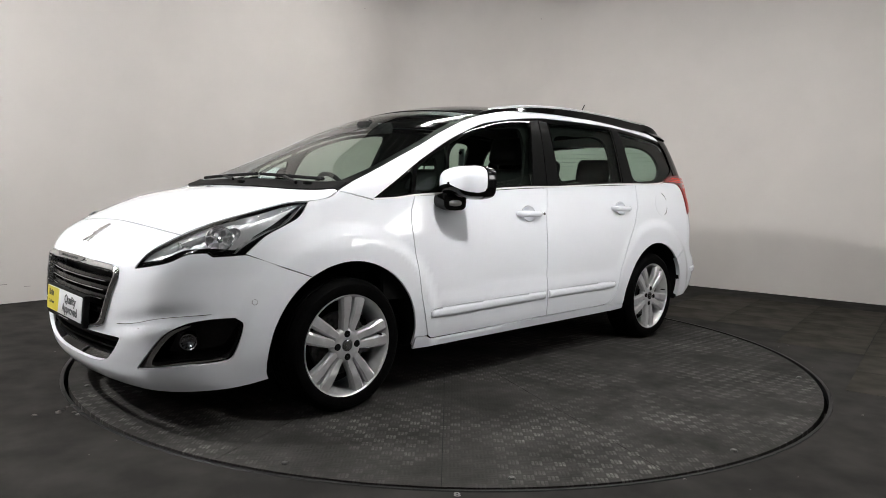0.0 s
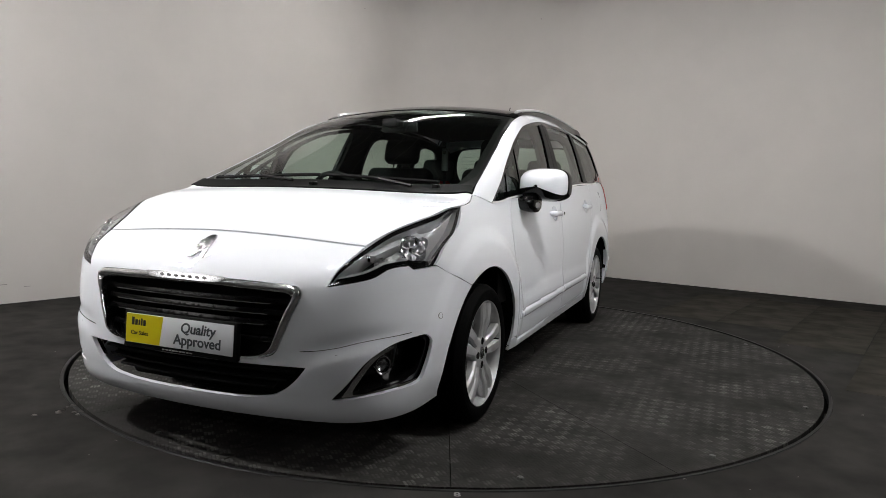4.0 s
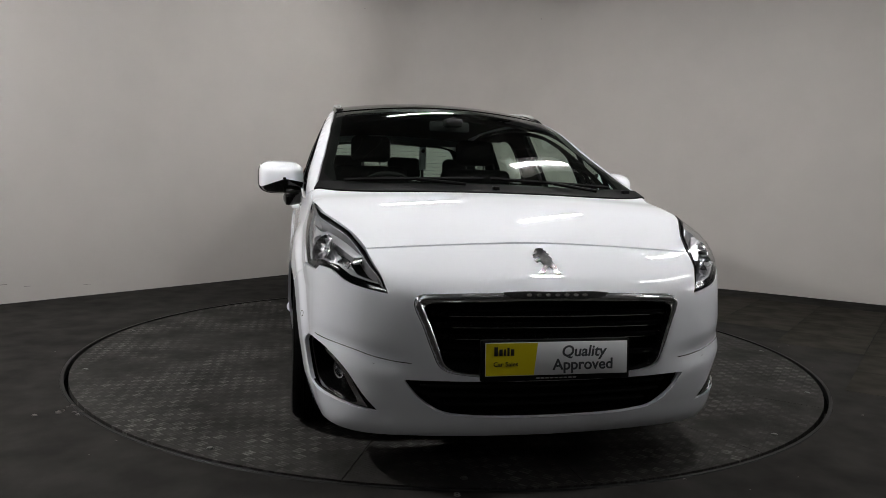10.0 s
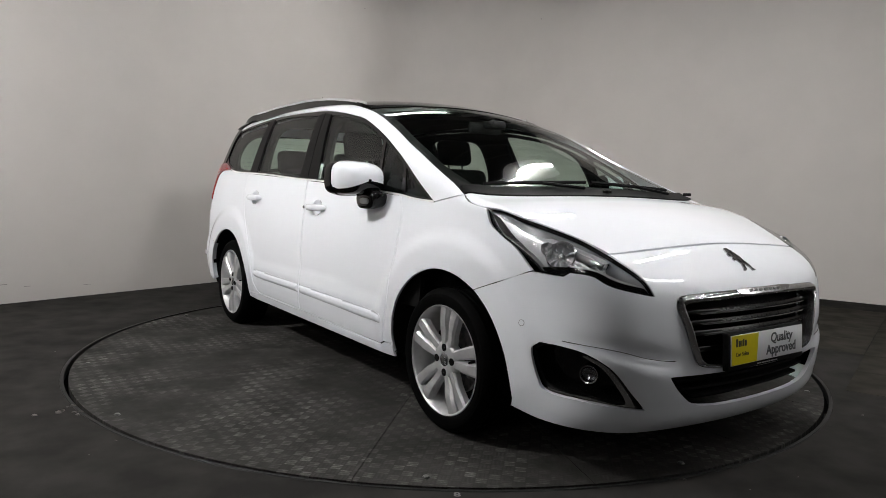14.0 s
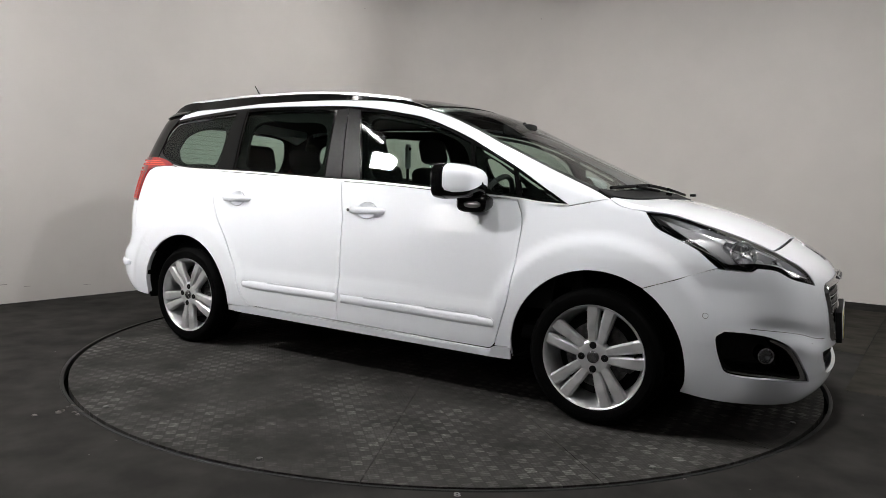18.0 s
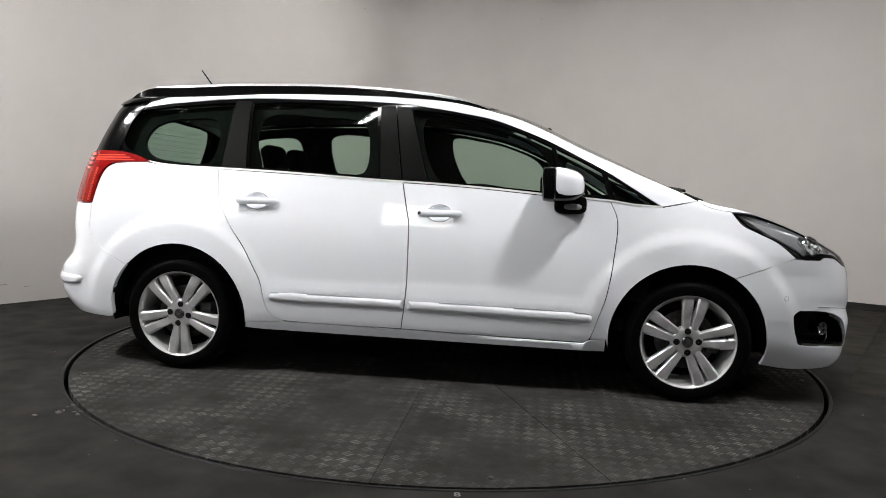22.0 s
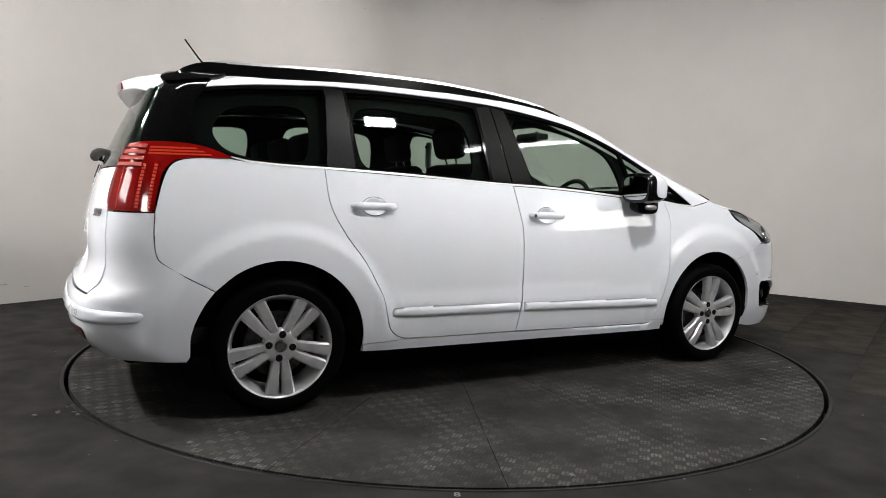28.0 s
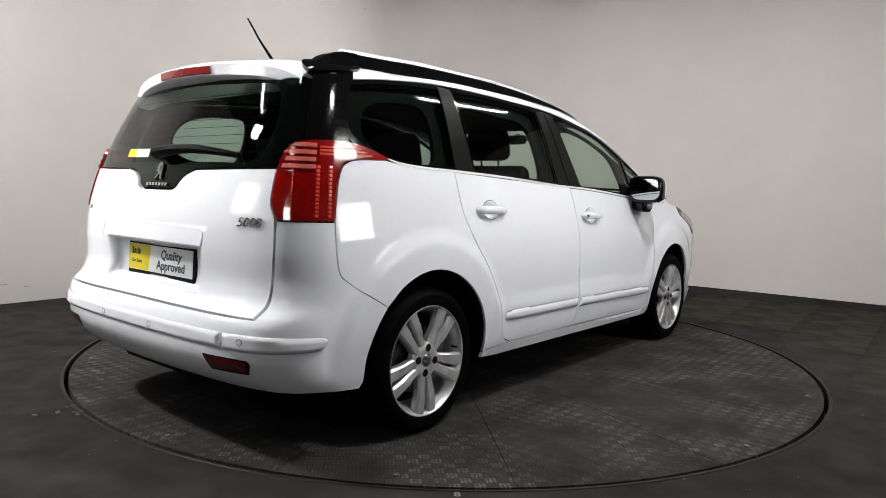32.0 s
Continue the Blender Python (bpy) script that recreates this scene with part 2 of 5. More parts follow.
rear_line = curve((0.15, 1.95), (0.2, 2.03), (0.25, 2.11), (0.31, 2.195), (0.4, 2.262), (0.5, 2.27), (0.56, 2.255), (0.61, 2.21), (0.66, 2.19), (0.8, 2.186),
                  (0.9, 2.176), (1.0, 2.152), (1.1, 2.12), (1.2, 2.08), (1.3, 2.035), (1.4, 1.985), (1.5, 1.935), (1.6, 1.88))


def smooth_max(a, b, k):
    h = np.maximum(k - np.abs(a - b), 0) / k
    return np.maximum(a, b) + h * h * k / 4


def body(x, y, z):
    """Below nought inside the car's outer skin."""
    y = np.abs(y)
    ring = np.minimum(np.hypot(x - AXLE, z - HUB), np.hypot(x + AXLE, z - HUB))
    s = np.clip((0.575 - ring) / 0.08, 0, 1)
    flare = 0.017 * s * s * (3 - 2 * s) * np.clip((z - 0.24) / 0.2, 0, 1)
    d = np.clip((0.545 - 0.012 * x - z) / 0.075, 0, 1)
    tuck = -0.012 * d * np.clip((z - 0.26) / 0.14, 0, 1) * np.clip((0.93 - np.abs(x)) / 0.12, 0, 1)
    lean = 0.026 * np.clip((x - 0.6) / 0.9, 0, 1) ** 2 * np.clip((z - 0.75) / 0.25, 0, 1) + 0.034 * np.clip((x - 1.45) / 0.5, 0, 1) * np.clip((0.86 - z) / 0.2, 0, 1)
    side = y - (half_width(z) + side_taper(x) + flare - tuck - lean)
    ahead = x - (front_line(z) - 0.2 * y ** 2 - 0.3 * y ** 6)
    back = -x - (rear_line(z) - 0.040 - 0.07 * y ** 2 - 0.24 * y ** 6)
    over = (z - (top_line(x) - top_crown(x) * (y / 0.7) ** 2)) * 0.92
    f = smooth_max(smooth_max(side, ahead, 0.16), back, 0.13)
    return smooth_max(f, over, 0.058 - 0.024 * np.clip((x - 1.2) / 0.3, 0, 1))


def skin_normal(p):
    e = 2e-3
    g = np.stack([body(*(p + e * np.eye(3)[i]).T) - body(*(p - e * np.eye(3)[i]).T) for i in range(3)], 1)
    return g / np.linalg.norm(g, axis=1, keepdims=True)


CHARTS = {"left": None, "right": None, "top": None, "front": 1.0, "rear": -1.1}


def chart_rays(chart, a, b):
    """Where the rays of a chart start, and which way they go."""
    one, nil = np.ones_like(a), np.zeros_like(a)
    if chart in ("left", "right"):
        s = 1.0 if chart == "left" else -1.0
        return np.stack([a, 1.3 * s * one, b], 1), np.stack([nil, -s * one, nil], 1)
    if chart == "top":
        return np.stack([a, b, 2.0 * one], 1), np.stack([nil, nil, -one], 1)
    s = 1.0 if chart == "front" else -1.0
    w = np.radians(a)
    out = np.stack([s * np.cos(w), np.sin(w), nil], 1)
    return np.array([CHARTS[chart], 0, 0]) + 1.75 * out + np.stack([nil, nil, b], 1), -out


def to_skin(chart, ab):
    """The points of the skin at these places of a chart."""
    ab = np.asarray(ab, float)
    o, d = chart_rays(chart, ab[:, 0], ab[:, 1])
    steps = np.arange(0, 1.75, 0.05)
    inside = np.array([body(*(o + s * d).T) < 0 for s in steps])
    first = np.where(inside.any(0), inside.argmax(0), len(steps) - 1)
    lo, hi = steps[np.maximum(first - 1, 0)], steps[first]
    for _ in range(18):
        mid = (lo + hi) / 2
        inn = body(*(o + mid[:, None] * d).T) < 0
        hi, lo = np.where(inn, mid, hi), np.where(inn, lo, mid)
    return o + hi[:, None] * d

# ---- building tools ----
def mesh_of(name, verts, faces, mat, smooth=False, normals=None):
    me = bpy.data.meshes.new(name)
    me.from_pydata([tuple(v) for v in verts], [], [tuple(f) for f in faces])
    if smooth or normals is not None:
        me.polygons.foreach_set("use_smooth", [True] * len(me.polygons))
    if normals is not None:
        me.normals_split_custom_set([tuple(n) for n in normals])
    me.materials.append(mat)
    return me


def part(name, bm, mat, parent=None, label="", smooth=True, angle=35):
    """One mesh object, under a thing or a part where one is given."""
    if isinstance(bm, bmesh.types.BMesh):
        me = bpy.data.meshes.new(name)
        bmesh.ops.recalc_face_normals(bm, faces=bm.faces)
        if smooth:
            for f in bm.faces:
                f.smooth = True
            for e in bm.edges:
                if len(e.link_faces) == 2 and e.calc_face_angle(0) > radians(angle):
                    e.smooth = False
        bm.to_mesh(me)
        bm.free()
        me.materials.append(mat)
    else:
        me = bm
    ob = new(name, me)
    if parent:
        ob.parent = parent
    if label:
        ob["label"] = label
    return ob


def box(bm, x0, x1, y0, y1, z0, z1, bevel=0.0, m=None, segments=2):
    r = bmesh.ops.create_cube(bm, size=1, matrix=Matrix.Translation(((x0 + x1) / 2, (y0 + y1) / 2, (z0 + z1) / 2)) @ Matrix.Diagonal((x1 - x0, y1 - y0, z1 - z0, 1)))
    vs = r["verts"]
    if bevel:
        es = list({e for v in vs for e in v.link_edges})
        got = bmesh.ops.bevel(bm, geom=es, offset=bevel, segments=segments, affect="EDGES", profile=0.5)
        vs = list({v for f in got["faces"] for v in f.verts} | {v for v in vs if v.is_valid})
    if m:
        bmesh.ops.transform(bm, matrix=m, verts=vs)
    return vs


def boxed(*args, **kw):
    bm = bmesh.new()
    box(bm, *args, **kw)
    return bm


def lathe(profile, segments=48, closed=False):
    """A turned shape round the y axis from (radius, y) pairs."""
    bm = bmesh.new()
    rings = []
    for i in range(segments):
        w = 2 * math.pi * i / segments
        rings.append([bm.verts.new((r * math.cos(w), y, r * math.sin(w))) for r, y in profile])
    k = len(profile)
    for i in range(segments):
        a, b = rings[i], rings[(i + 1) % segments]
        for j in range(k if closed else k - 1):
            bm.faces.new((a[j], a[(j + 1) % k], b[(j + 1) % k], b[j]))
    bmesh.ops.remove_doubles(bm, verts=bm.verts, dist=1e-5)
    return bm


def loft(sections, closed=True, caps=True):
    """A skin over sections of equal numbers of points."""
    bm = bmesh.new()
    rows = [[bm.verts.new(tuple(p)) for p in s] for s in sections]
    k = len(rows[0])
    for a, b in zip(rows[:-1], rows[1:]):
        for j in range(k if closed else k - 1):
            bm.faces.new((a[j], a[(j + 1) % k], b[(j + 1) % k], b[j]))
    if caps and closed:
        bm.faces.new(rows[0])
        bm.faces.new(rows[-1][::-1])
    return bm


def tube(points, radius, sides=8):
    """A round bar along points; radius may be one number or one for each point."""
    pts = [Vector(p) for p in points]
    rad = radius if isinstance(radius, (list, tuple)) else [radius] * len(pts)
    sections = []
    for i, p in enumerate(pts):
        d = (pts[min(i + 1, len(pts) - 1)] - pts[max(i - 1, 0)]).normalized()
        a = d.cross(Vector((0, 0, 1)) if abs(d.z) < 0.9 else Vector((1, 0, 0))).normalized()
        b = d.cross(a)
        sections.append([p + rad[i] * (a * math.cos(2 * math.pi * j / sides) + b * math.sin(2 * math.pi * j / sides)) for j in range(sides)])
    return loft(sections)


def lettering(text, size, mat, m, parent, name="lettering", depth=0.0008, squeeze=1.0, label="", shear=0.0, spacing=1.0, bold=0.0):
    """Raised letters in the built-in font, centred on m, facing its z axis."""
    cu = bpy.data.curves.new(name, "FONT")
    cu.body, cu.size, cu.align_x, cu.align_y, cu.extrude, cu.shear, cu.space_character = text, size, "CENTER", "CENTER", depth, shear, spacing
    cu.offset = bold
    tmp = bpy.data.objects.new(name, cu)
    scene.collection.objects.link(tmp)
    bpy.context.view_layer.update()
    me = bpy.data.meshes.new_from_object(tmp.evaluated_get(bpy.context.evaluated_depsgraph_get()))
    bpy.data.objects.remove(tmp)
    me.transform(m @ Matrix.Diagonal((squeeze, 1, 1, 1)))
    me.materials.clear()
    me.materials.append(mat)
    ob = new(name, me)
    ob.parent = parent
    if label:
        ob["label"] = label
    return ob


def fair(points, step, scale=1.0):
    """A closed outline drawn smoothly through points; a third number marks a sharp corner."""
    pts = [(np.array([p[0] * scale, p[1]]), len(p) > 2) for p in points]
    n, out = len(pts), []
    for i in range(n):
        (p0, _), (p1, c1), (p2, c2), (p3, _) = pts[i - 1], pts[i], pts[(i + 1) % n], pts[(i + 2) % n]
        d = np.linalg.norm(p2 - p1)
        if d < 1e-9:
            continue
        t1 = (p2 - p1) if c1 else (p2 - p0) * d / (np.linalg.norm(p1 - p0) + d)
        t2 = (p2 - p1) if c2 else (p3 - p1) * d / (np.linalg.norm(p3 - p2) + d)
        k = max(1, int(math.ceil(d / step)))
        for j in range(k):
            t = j / k
            out.append((1 + 2 * t) * (1 - t) ** 2 * p1 + t * (1 - t) ** 2 * t1 + t * t * (3 - 2 * t) * p2 - t * t * (1 - t) * t2)
    return np.array(out)


def shrink(ring, d):
    """The outline moved inwards by d."""
    area = np.sum(ring[:, 0] * np.roll(ring[:, 1], -1) - np.roll(ring[:, 0], -1) * ring[:, 1])
    t = np.roll(ring, -1, 0) - np.roll(ring, 1, 0)
    nrm = np.stack([-t[:, 1], t[:, 0]], 1) * np.sign(area)
    return ring + d * nrm / (np.linalg.norm(nrm, axis=1, keepdims=True) + 1e-12)


def within(ring, p):
    x, y = p[:, 0], p[:, 1]
    inside = np.zeros(len(p), bool)
    for (x0, y0), (x1, y1) in zip(ring, np.roll(ring, -1, 0)):
        hit = ((y0 > y) != (y1 > y))
        if hit.any():
            inside ^= hit & (x < (x1 - x0) * (y - y0) / (y1 - y0 + 1e-15) + x0)
    return inside


def ring_distance(ring, p):
    a, b = ring, np.roll(ring, -1, 0)
    best = np.full(len(p), 1e9)
    for q, r in zip(a, b):
        d = r - q
        t = np.clip(((p - q) @ d) / (d @ d + 1e-15), 0, 1)
        best = np.minimum(best, np.hypot(*(p - q - t[:, None] * d).T))
    return best


def panel(name, chart, outline, mat, parent, holes=(), off=0.0, thick=0.012, step=0.03, gap=0.0018, label="", edge=0.012, shape=None):
    """A sheet cut to an outline and its holes, bent to the car's skin, with turned-in edges."""
    from mathutils.geometry import delaunay_2d_cdt
    scale = 0.0205 if chart in ("front", "rear") else 1.0
    rings = [shrink(fair(outline, edge, scale), gap)] + [shrink(fair(h, edge, scale), -gap) for h in holes]
    lo, hi = rings[0].min(0), rings[0].max(0)
    gx, gy = np.meshgrid(np.arange(lo[0] + step / 2, hi[0], step), np.arange(lo[1] + step / 2, hi[1], step))
    g = np.stack([gx.ravel(), gy.ravel()], 1)
    keep = within(rings[0], g)
    for h in rings[1:]:
        keep &= ~within(h, g)
    g = g[keep]
    for r in rings:
        if len(g):
            g = g[ring_distance(r, g) > 0.45 * step]
    verts, edges, base = [], [], 0
    for r in rings:
        verts += [Vector(v) for v in r]
        edges += [(base + i, base + (i + 1) % len(r)) for i in range(len(r))]
        base += len(r)
    verts += [Vector(v) for v in g]
    vs, _, fs, *_ = delaunay_2d_cdt(verts, edges, [], 0, 1e-6)
    ab = np.array([tuple(v) for v in vs])
    tri = np.array([f for f in fs if len(f) == 3])
    mid = ab[tri].mean(1)
    ok = within(rings[0], mid)
    for h in rings[1:]:
        ok &= ~within(h, mid)
    tri = tri[ok]
    pts = to_skin(chart, ab / np.array([scale, 1]))
    nrm = skin_normal(pts)
    pts = pts + off * nrm
    if shape is not None:
        pts = pts + shape(ab / np.array([scale, 1]))[:, None] * nrm
    face = np.cross(pts[tri[:, 1]] - pts[tri[:, 0]], pts[tri[:, 2]] - pts[tri[:, 0]])
    flip = (face * nrm[tri].mean(1)).sum(1) < 0
    tri[flip] = tri[flip][:, ::-1]
    shade = nrm
    if shape is not None:
        # relief turns the normals with it
        ab2, d = ab / np.array([scale, 1]), np.array([0.0015 / scale, 0.0015])
        h0 = shape(ab2)
        moved = pts - h0[:, None] * nrm
        ga, gb = [], []
        for k, (da, db) in enumerate(((d[0], 0), (0, d[1]))):
            q = ab2 + np.array([da, db])
            base = to_skin(chart, q) + off * nrm
            (ga if k == 0 else gb).append(base + shape(q)[:, None] * nrm)
        ta, tb = ga[0] - pts, gb[0] - pts
        shade = np.cross(ta, tb)
        shade *= np.sign((shade * nrm).sum(1, keepdims=True))
        shade /= np.linalg.norm(shade, axis=1, keepdims=True) + 1e-12
    faces, loops = [tuple(t) for t in tri], [shade[i] for t in tri for i in t]
    allv = list(pts)
    if thick:
        count = {}
        for t in faces:
            for i in range(3):
                count[(t[i], t[(i + 1) % 3])] = 1
        rim = [e for e in count if (e[1], e[0]) not in count]
        index = {}
        for i, _ in rim:
            index[i] = None
        for _, j in rim:
            index[j] = None
        for i in index:
            index[i] = len(allv)
            allv += [pts[i], pts[i] - thick * nrm[i]]
        for i, j in rim:
            a, b = index[i], index[j]
            out = np.cross(pts[j] - pts[i], nrm[i])
            out /= np.linalg.norm(out) + 1e-12
            faces.append((b, a, a + 1, b + 1))
            loops += [out] * 4
    return part(name, mesh_of(name, allv, faces, mat, True, loops), mat, parent, label)


def both(fn):
    """The same part for the left and for the right side."""
    for side, s in (("left", 1), ("right", -1)):
        fn(side, s)


def turned(outline, s):
    """An outline of a front or rear chart for the left (1) or right (-1) side."""
    return [(p[0] * s, *p[1:]) for p in outline]


def full(half):
    """A whole outline from its left half, given from the middle's bottom round to the middle's top."""
    return list(half) + [(-p[0], *p[1:]) for p in half[::-1] if abs(p[0]) > 1e-6]

# ---- the room: two white walls that meet in a rounded corner, and two behind the camera ----
ALONG, ACROSS = Vector((0.5845, 0.8114, 0)).normalized(), Vector((0.8180, -0.5752, 0)).normalized()
CORNER = Vector((-0.215, 5.742, 0))
ROOM_H, ROOM_A, ROOM_B = 3.9, 11.5, 11.0


def place(a, b, z=0.0):
    """a metres from the corner along the first wall, b along the second."""
    return CORNER - a * ALONG + b * ACROSS + Vector((0, 0, z))


def wall_between(name, a0, b0, a1, b1, label, mat=WALL):
    inner = [place(a0, b0), place(a1, b1)]
    mid = place(ROOM_A / 2, ROOM_B / 2)
    d = (inner[1] - inner[0]).normalized()
    out = Vector((d.y, -d.x, 0))
    if out.dot(inner[0] - mid) < 0:
        out = -out
    bm = bmesh.new()
    foot = [inner[0], inner[1], inner[1] + 0.2 * out, inner[0] + 0.2 * out]
    low, high = [bm.verts.new(p) for p in foot], [bm.verts.new(p + Vector((0, 0, ROOM_H))) for p in foot]
    bm.faces.new(low)
    bm.faces.new(high[::-1])
    for i in range(4):
        bm.faces.new((low[i], low[(i + 1) % 4], high[(i + 1) % 4], high[i]))
    return tagged(part(name, bm, mat, smooth=False), label, "wall", kind="structure")


BEND = 1.1
wall_between("wall_west", BEND, 0, ROOM_A, 0, "matt off-white painted showroom wall with a few scuffs")
wall_between("wall_north", 0, BEND, 0, ROOM_B, "matt off-white painted showroom wall")
# unseen walls added behind the camera, kept dark so little light bounces back
wall_between("wall_south", ROOM_A, 0, ROOM_A, ROOM_B, "unseen dark wall closing the room, cutting bounced light", DARK_WALL)
wall_between("wall_east", 0, ROOM_B, ROOM_A, ROOM_B, "unseen dark wall closing the room, cutting bounced light", DARK_WALL)
bend = []
for i in range(25):
    w = radians(90 * i / 24)
    p = place(BEND - BEND * math.sin(w), BEND - BEND * math.cos(w))
    q = place(BEND - (BEND + 0.2) * math.sin(w), BEND - (BEND + 0.2) * math.cos(w))
    bend.append([p, p + Vector((0, 0, ROOM_H)), q + Vector((0, 0, ROOM_H)), q])
tagged(part("wall_corner", loft(bend), WALL), "rounded off-white corner between two walls", "wall", kind="structure")

# ---- floor with a round pit for the turntable ----
TABLE_R, PIT_R = 2.246, 2.272
bm = bmesh.new()
n = 128
rim = [bm.verts.new((PIT_R * math.cos(2 * math.pi * i / n), PIT_R * math.sin(2 * math.pi * i / n), 0)) for i in range(n)]
deep = [bm.verts.new((v.co.x, v.co.y, -0.12)) for v in rim]
hub = bm.verts.new((0, 0, -0.12))
rim_up = [bm.verts.new(v.co) for v in rim]
outer = []
for i in range(n):
    d = Vector((math.cos(2 * math.pi * i / n), math.sin(2 * math.pi * i / n), 0))
    outer.append(bm.verts.new(d * 16))
for i in range(n):
    j = (i + 1) % n
    bm.faces.new((rim_up[i], rim_up[j], outer[j], outer[i]))
    bm.faces.new((rim[j], rim[i], deep[i], deep[j]))
    bm.faces.new((deep[j], deep[i], hub))
tagged(part("floor", bm, FLOOR, smooth=False), "dark grey painted concrete floor, worn and dusty", "floor", kind="structure")

# ---- ceiling of dark ribbed sheet on beams ----
k = int(ROOM_B / 0.25)
bm = bmesh.new()
rows = []
for i in range(k * 4 + 1):
    b = i * 0.25 / 4
    z = ROOM_H + (0.05 if i % 4 in (1, 2) else 0.0)
    rows.append([bm.verts.new(place(-0.3, b, z)), bm.verts.new(place(ROOM_A + 0.3, b, z))])
for p, q in zip(rows[:-1], rows[1:]):
    bm.faces.new((p[0], p[1], q[1], q[0]))
tagged(part("ceiling", bm, CEILING, smooth=False), "dark ribbed metal sheet ceiling", "ceiling", kind="structure")
tagged(part("ceiling_slab", boxed(-9, 9, -9, 9, ROOM_H + 0.12, ROOM_H + 0.2), CEILING), "roof slab above the ribbed sheet", "ceiling", kind="structure")

# ---- tube lamps hung below the ceiling ----
def tube_lamp(along, across, z, shaded, length=1.4, width=0.075):
    base = tagged(new("tube_lamp"), "long white tube lamp hung under the ceiling, lit; two of six are added fill", "lamp", group="tube lamps over the turntable")
    x, y, _ = along * ALONG + across * ACROSS
    base.matrix_world = pose(x, y, z, 0, 0, 54.2)
    part("housing", boxed(-length / 2, length / 2, -width / 2 - 0.02, width / 2 + 0.02, 0.027, 0.07, 0.008), FITTING, base)
    # unseen plate, added to keep light off the upper walls and ceiling
    if not shaded:
        part("cutoff_plate", boxed(-length / 2, length / 2, -0.16, 0.16, 0.0205, 0.026, 0.002), FITTING, base, "flat white plate over the tube, added to cut upward light")
    for sy in (-1, 1):
        # unseen side shades, added to even out the light on the walls
        if shaded:
            part("shade", boxed(-length / 2, length / 2, sy * (width / 2 + 0.012) - 0.004, sy * (width / 2 + 0.012) + 0.004, -0.045, 0.021, 0.002), FITTING, base)
    part("tube", boxed(-length / 2 + 0.03, length / 2 - 0.03, -width / 2, width / 2, -0.03, 0.019, 0.012), GLOW, base, "glowing white tube")
    for sx in (-1, 1):
        part("hanger", tube([(sx * length * 0.35, 0, 0.07), (sx * length * 0.35, 0, ROOM_H - z)], 0.004, 6), FITTING, base)


# four tubes known from reflections, two added as fill
for lamp_row in LAMPS:
    tube_lamp(*lamp_row)

# ---- three unseen bright sources known from reflections, built as flat panels on added stands ----
def light_panel(x, y, z, turn, w, h, glow):
    base = tagged(new("light_panel"), "flat glowing panel on a stand, in place of an unseen bright source", "lamp", group="flat light panels")
    base.matrix_world = pose(x, y, z, 0, 0, turn)
    part("frame", boxed(-w / 2 - 0.03, w / 2 + 0.03, 0.012, 0.06, -h / 2 - 0.03, h / 2 + 0.03, 0.01), FITTING, base)
    part("diffuser", boxed(-w / 2, w / 2, -0.002, 0.011, -h / 2, h / 2, 0.003), glowing("panel_light", (1.0, 0.98, 0.96), glow), base, "glowing white diffuser")
    for sx in (-1, 1):
        part("stand", tube([(sx * w * 0.35, 0.036, -z), (sx * w * 0.35, 0.036, -h / 2 - 0.03)], 0.015, 8), FITTING, base)


for panel_row in PANELS:
    light_panel(*panel_row)

# ---- two flood lamps hung from the ceiling, tilted at the turntable ----
def flood_lamp(x, y, z, glow):
    base = tagged(new("flood_lamp"), "square dark flood lamp hung from the ceiling, lit", "lamp", group="flood lamps over the turntable")
    base.matrix_world = look((x, y, z), (0, 0, 0.7))
    bm = bmesh.new()
    for y0, y1, x0, x1 in ((-0.13, 0.13, -0.165, -0.140), (-0.13, 0.13, 0.140, 0.165), (-0.13, -0.108, -0.14, 0.14), (0.108, 0.13, -0.14, 0.14)):
        box(bm, x0, x1, y0, y1, -0.012, 0.07, 0.003)
    box(bm, -0.15, 0.15, -0.12, 0.12, 0.03, 0.075, 0.01)
    part("housing", bm, LAMP_GREY, base, "dark cast housing")
    part("glass", boxed(-0.139, 0.139, -0.107, 0.107, 0.004, 0.012, 0.001), glowing("flood_light", (1.0, 0.985, 0.97), glow), base, "glowing front glass")
    for k in range(7):
        part("cooling_fin", boxed(-0.12 + 0.04 * k - 0.003, -0.12 + 0.04 * k + 0.003, -0.10, 0.10, 0.074, 0.11, 0.001), LAMP_GREY, base)
    up = base.matrix_world.inverted()
    for sx in (-1, 1):
        a = Vector((sx * 0.172, 0, 0.03))
        top = up @ ((base.matrix_world @ a) * 1.0 + Vector((0, 0, ROOM_H - (base.matrix_world @ a).z)))
        part("hanger", tube([a, top], 0.007, 6), LAMP_GREY, base)


for flood_row in FLOODS:
    flood_lamp(*flood_row)

# ---- turntable ----
turntable = tagged(new("turntable"), "round steel car turntable of dark painted tread plate segments", "turntable")
part("underframe", lathe([(0.001, -0.03), (TABLE_R - 0.01, -0.03), (TABLE_R, -0.028), (TABLE_R, -0.09), (0.001, -0.09)], 128), DARK_VOID, turntable)
for ob in turntable.children:
    ob.data.transform(pose(0, 0, 0, 90))


def wedge(r0, r1, w0, w1, z0, z1, gap=0.0016, steps=10):
    bm = bmesh.new()
    rows = []
    for i in range(steps + 1):
        row = []
        for r in (r0, r1):
            g = gap / r
            w = w0 + g + (w1 - w0 - 2 * g) * i / steps
            row += [(r * math.cos(w), r * math.sin(w))]
        rows.append([Vector((*row[0], z0)), Vector((*row[0], z1)), Vector((*row[1], z1)), Vector((*row[1], z0))])
    return loft(rows)


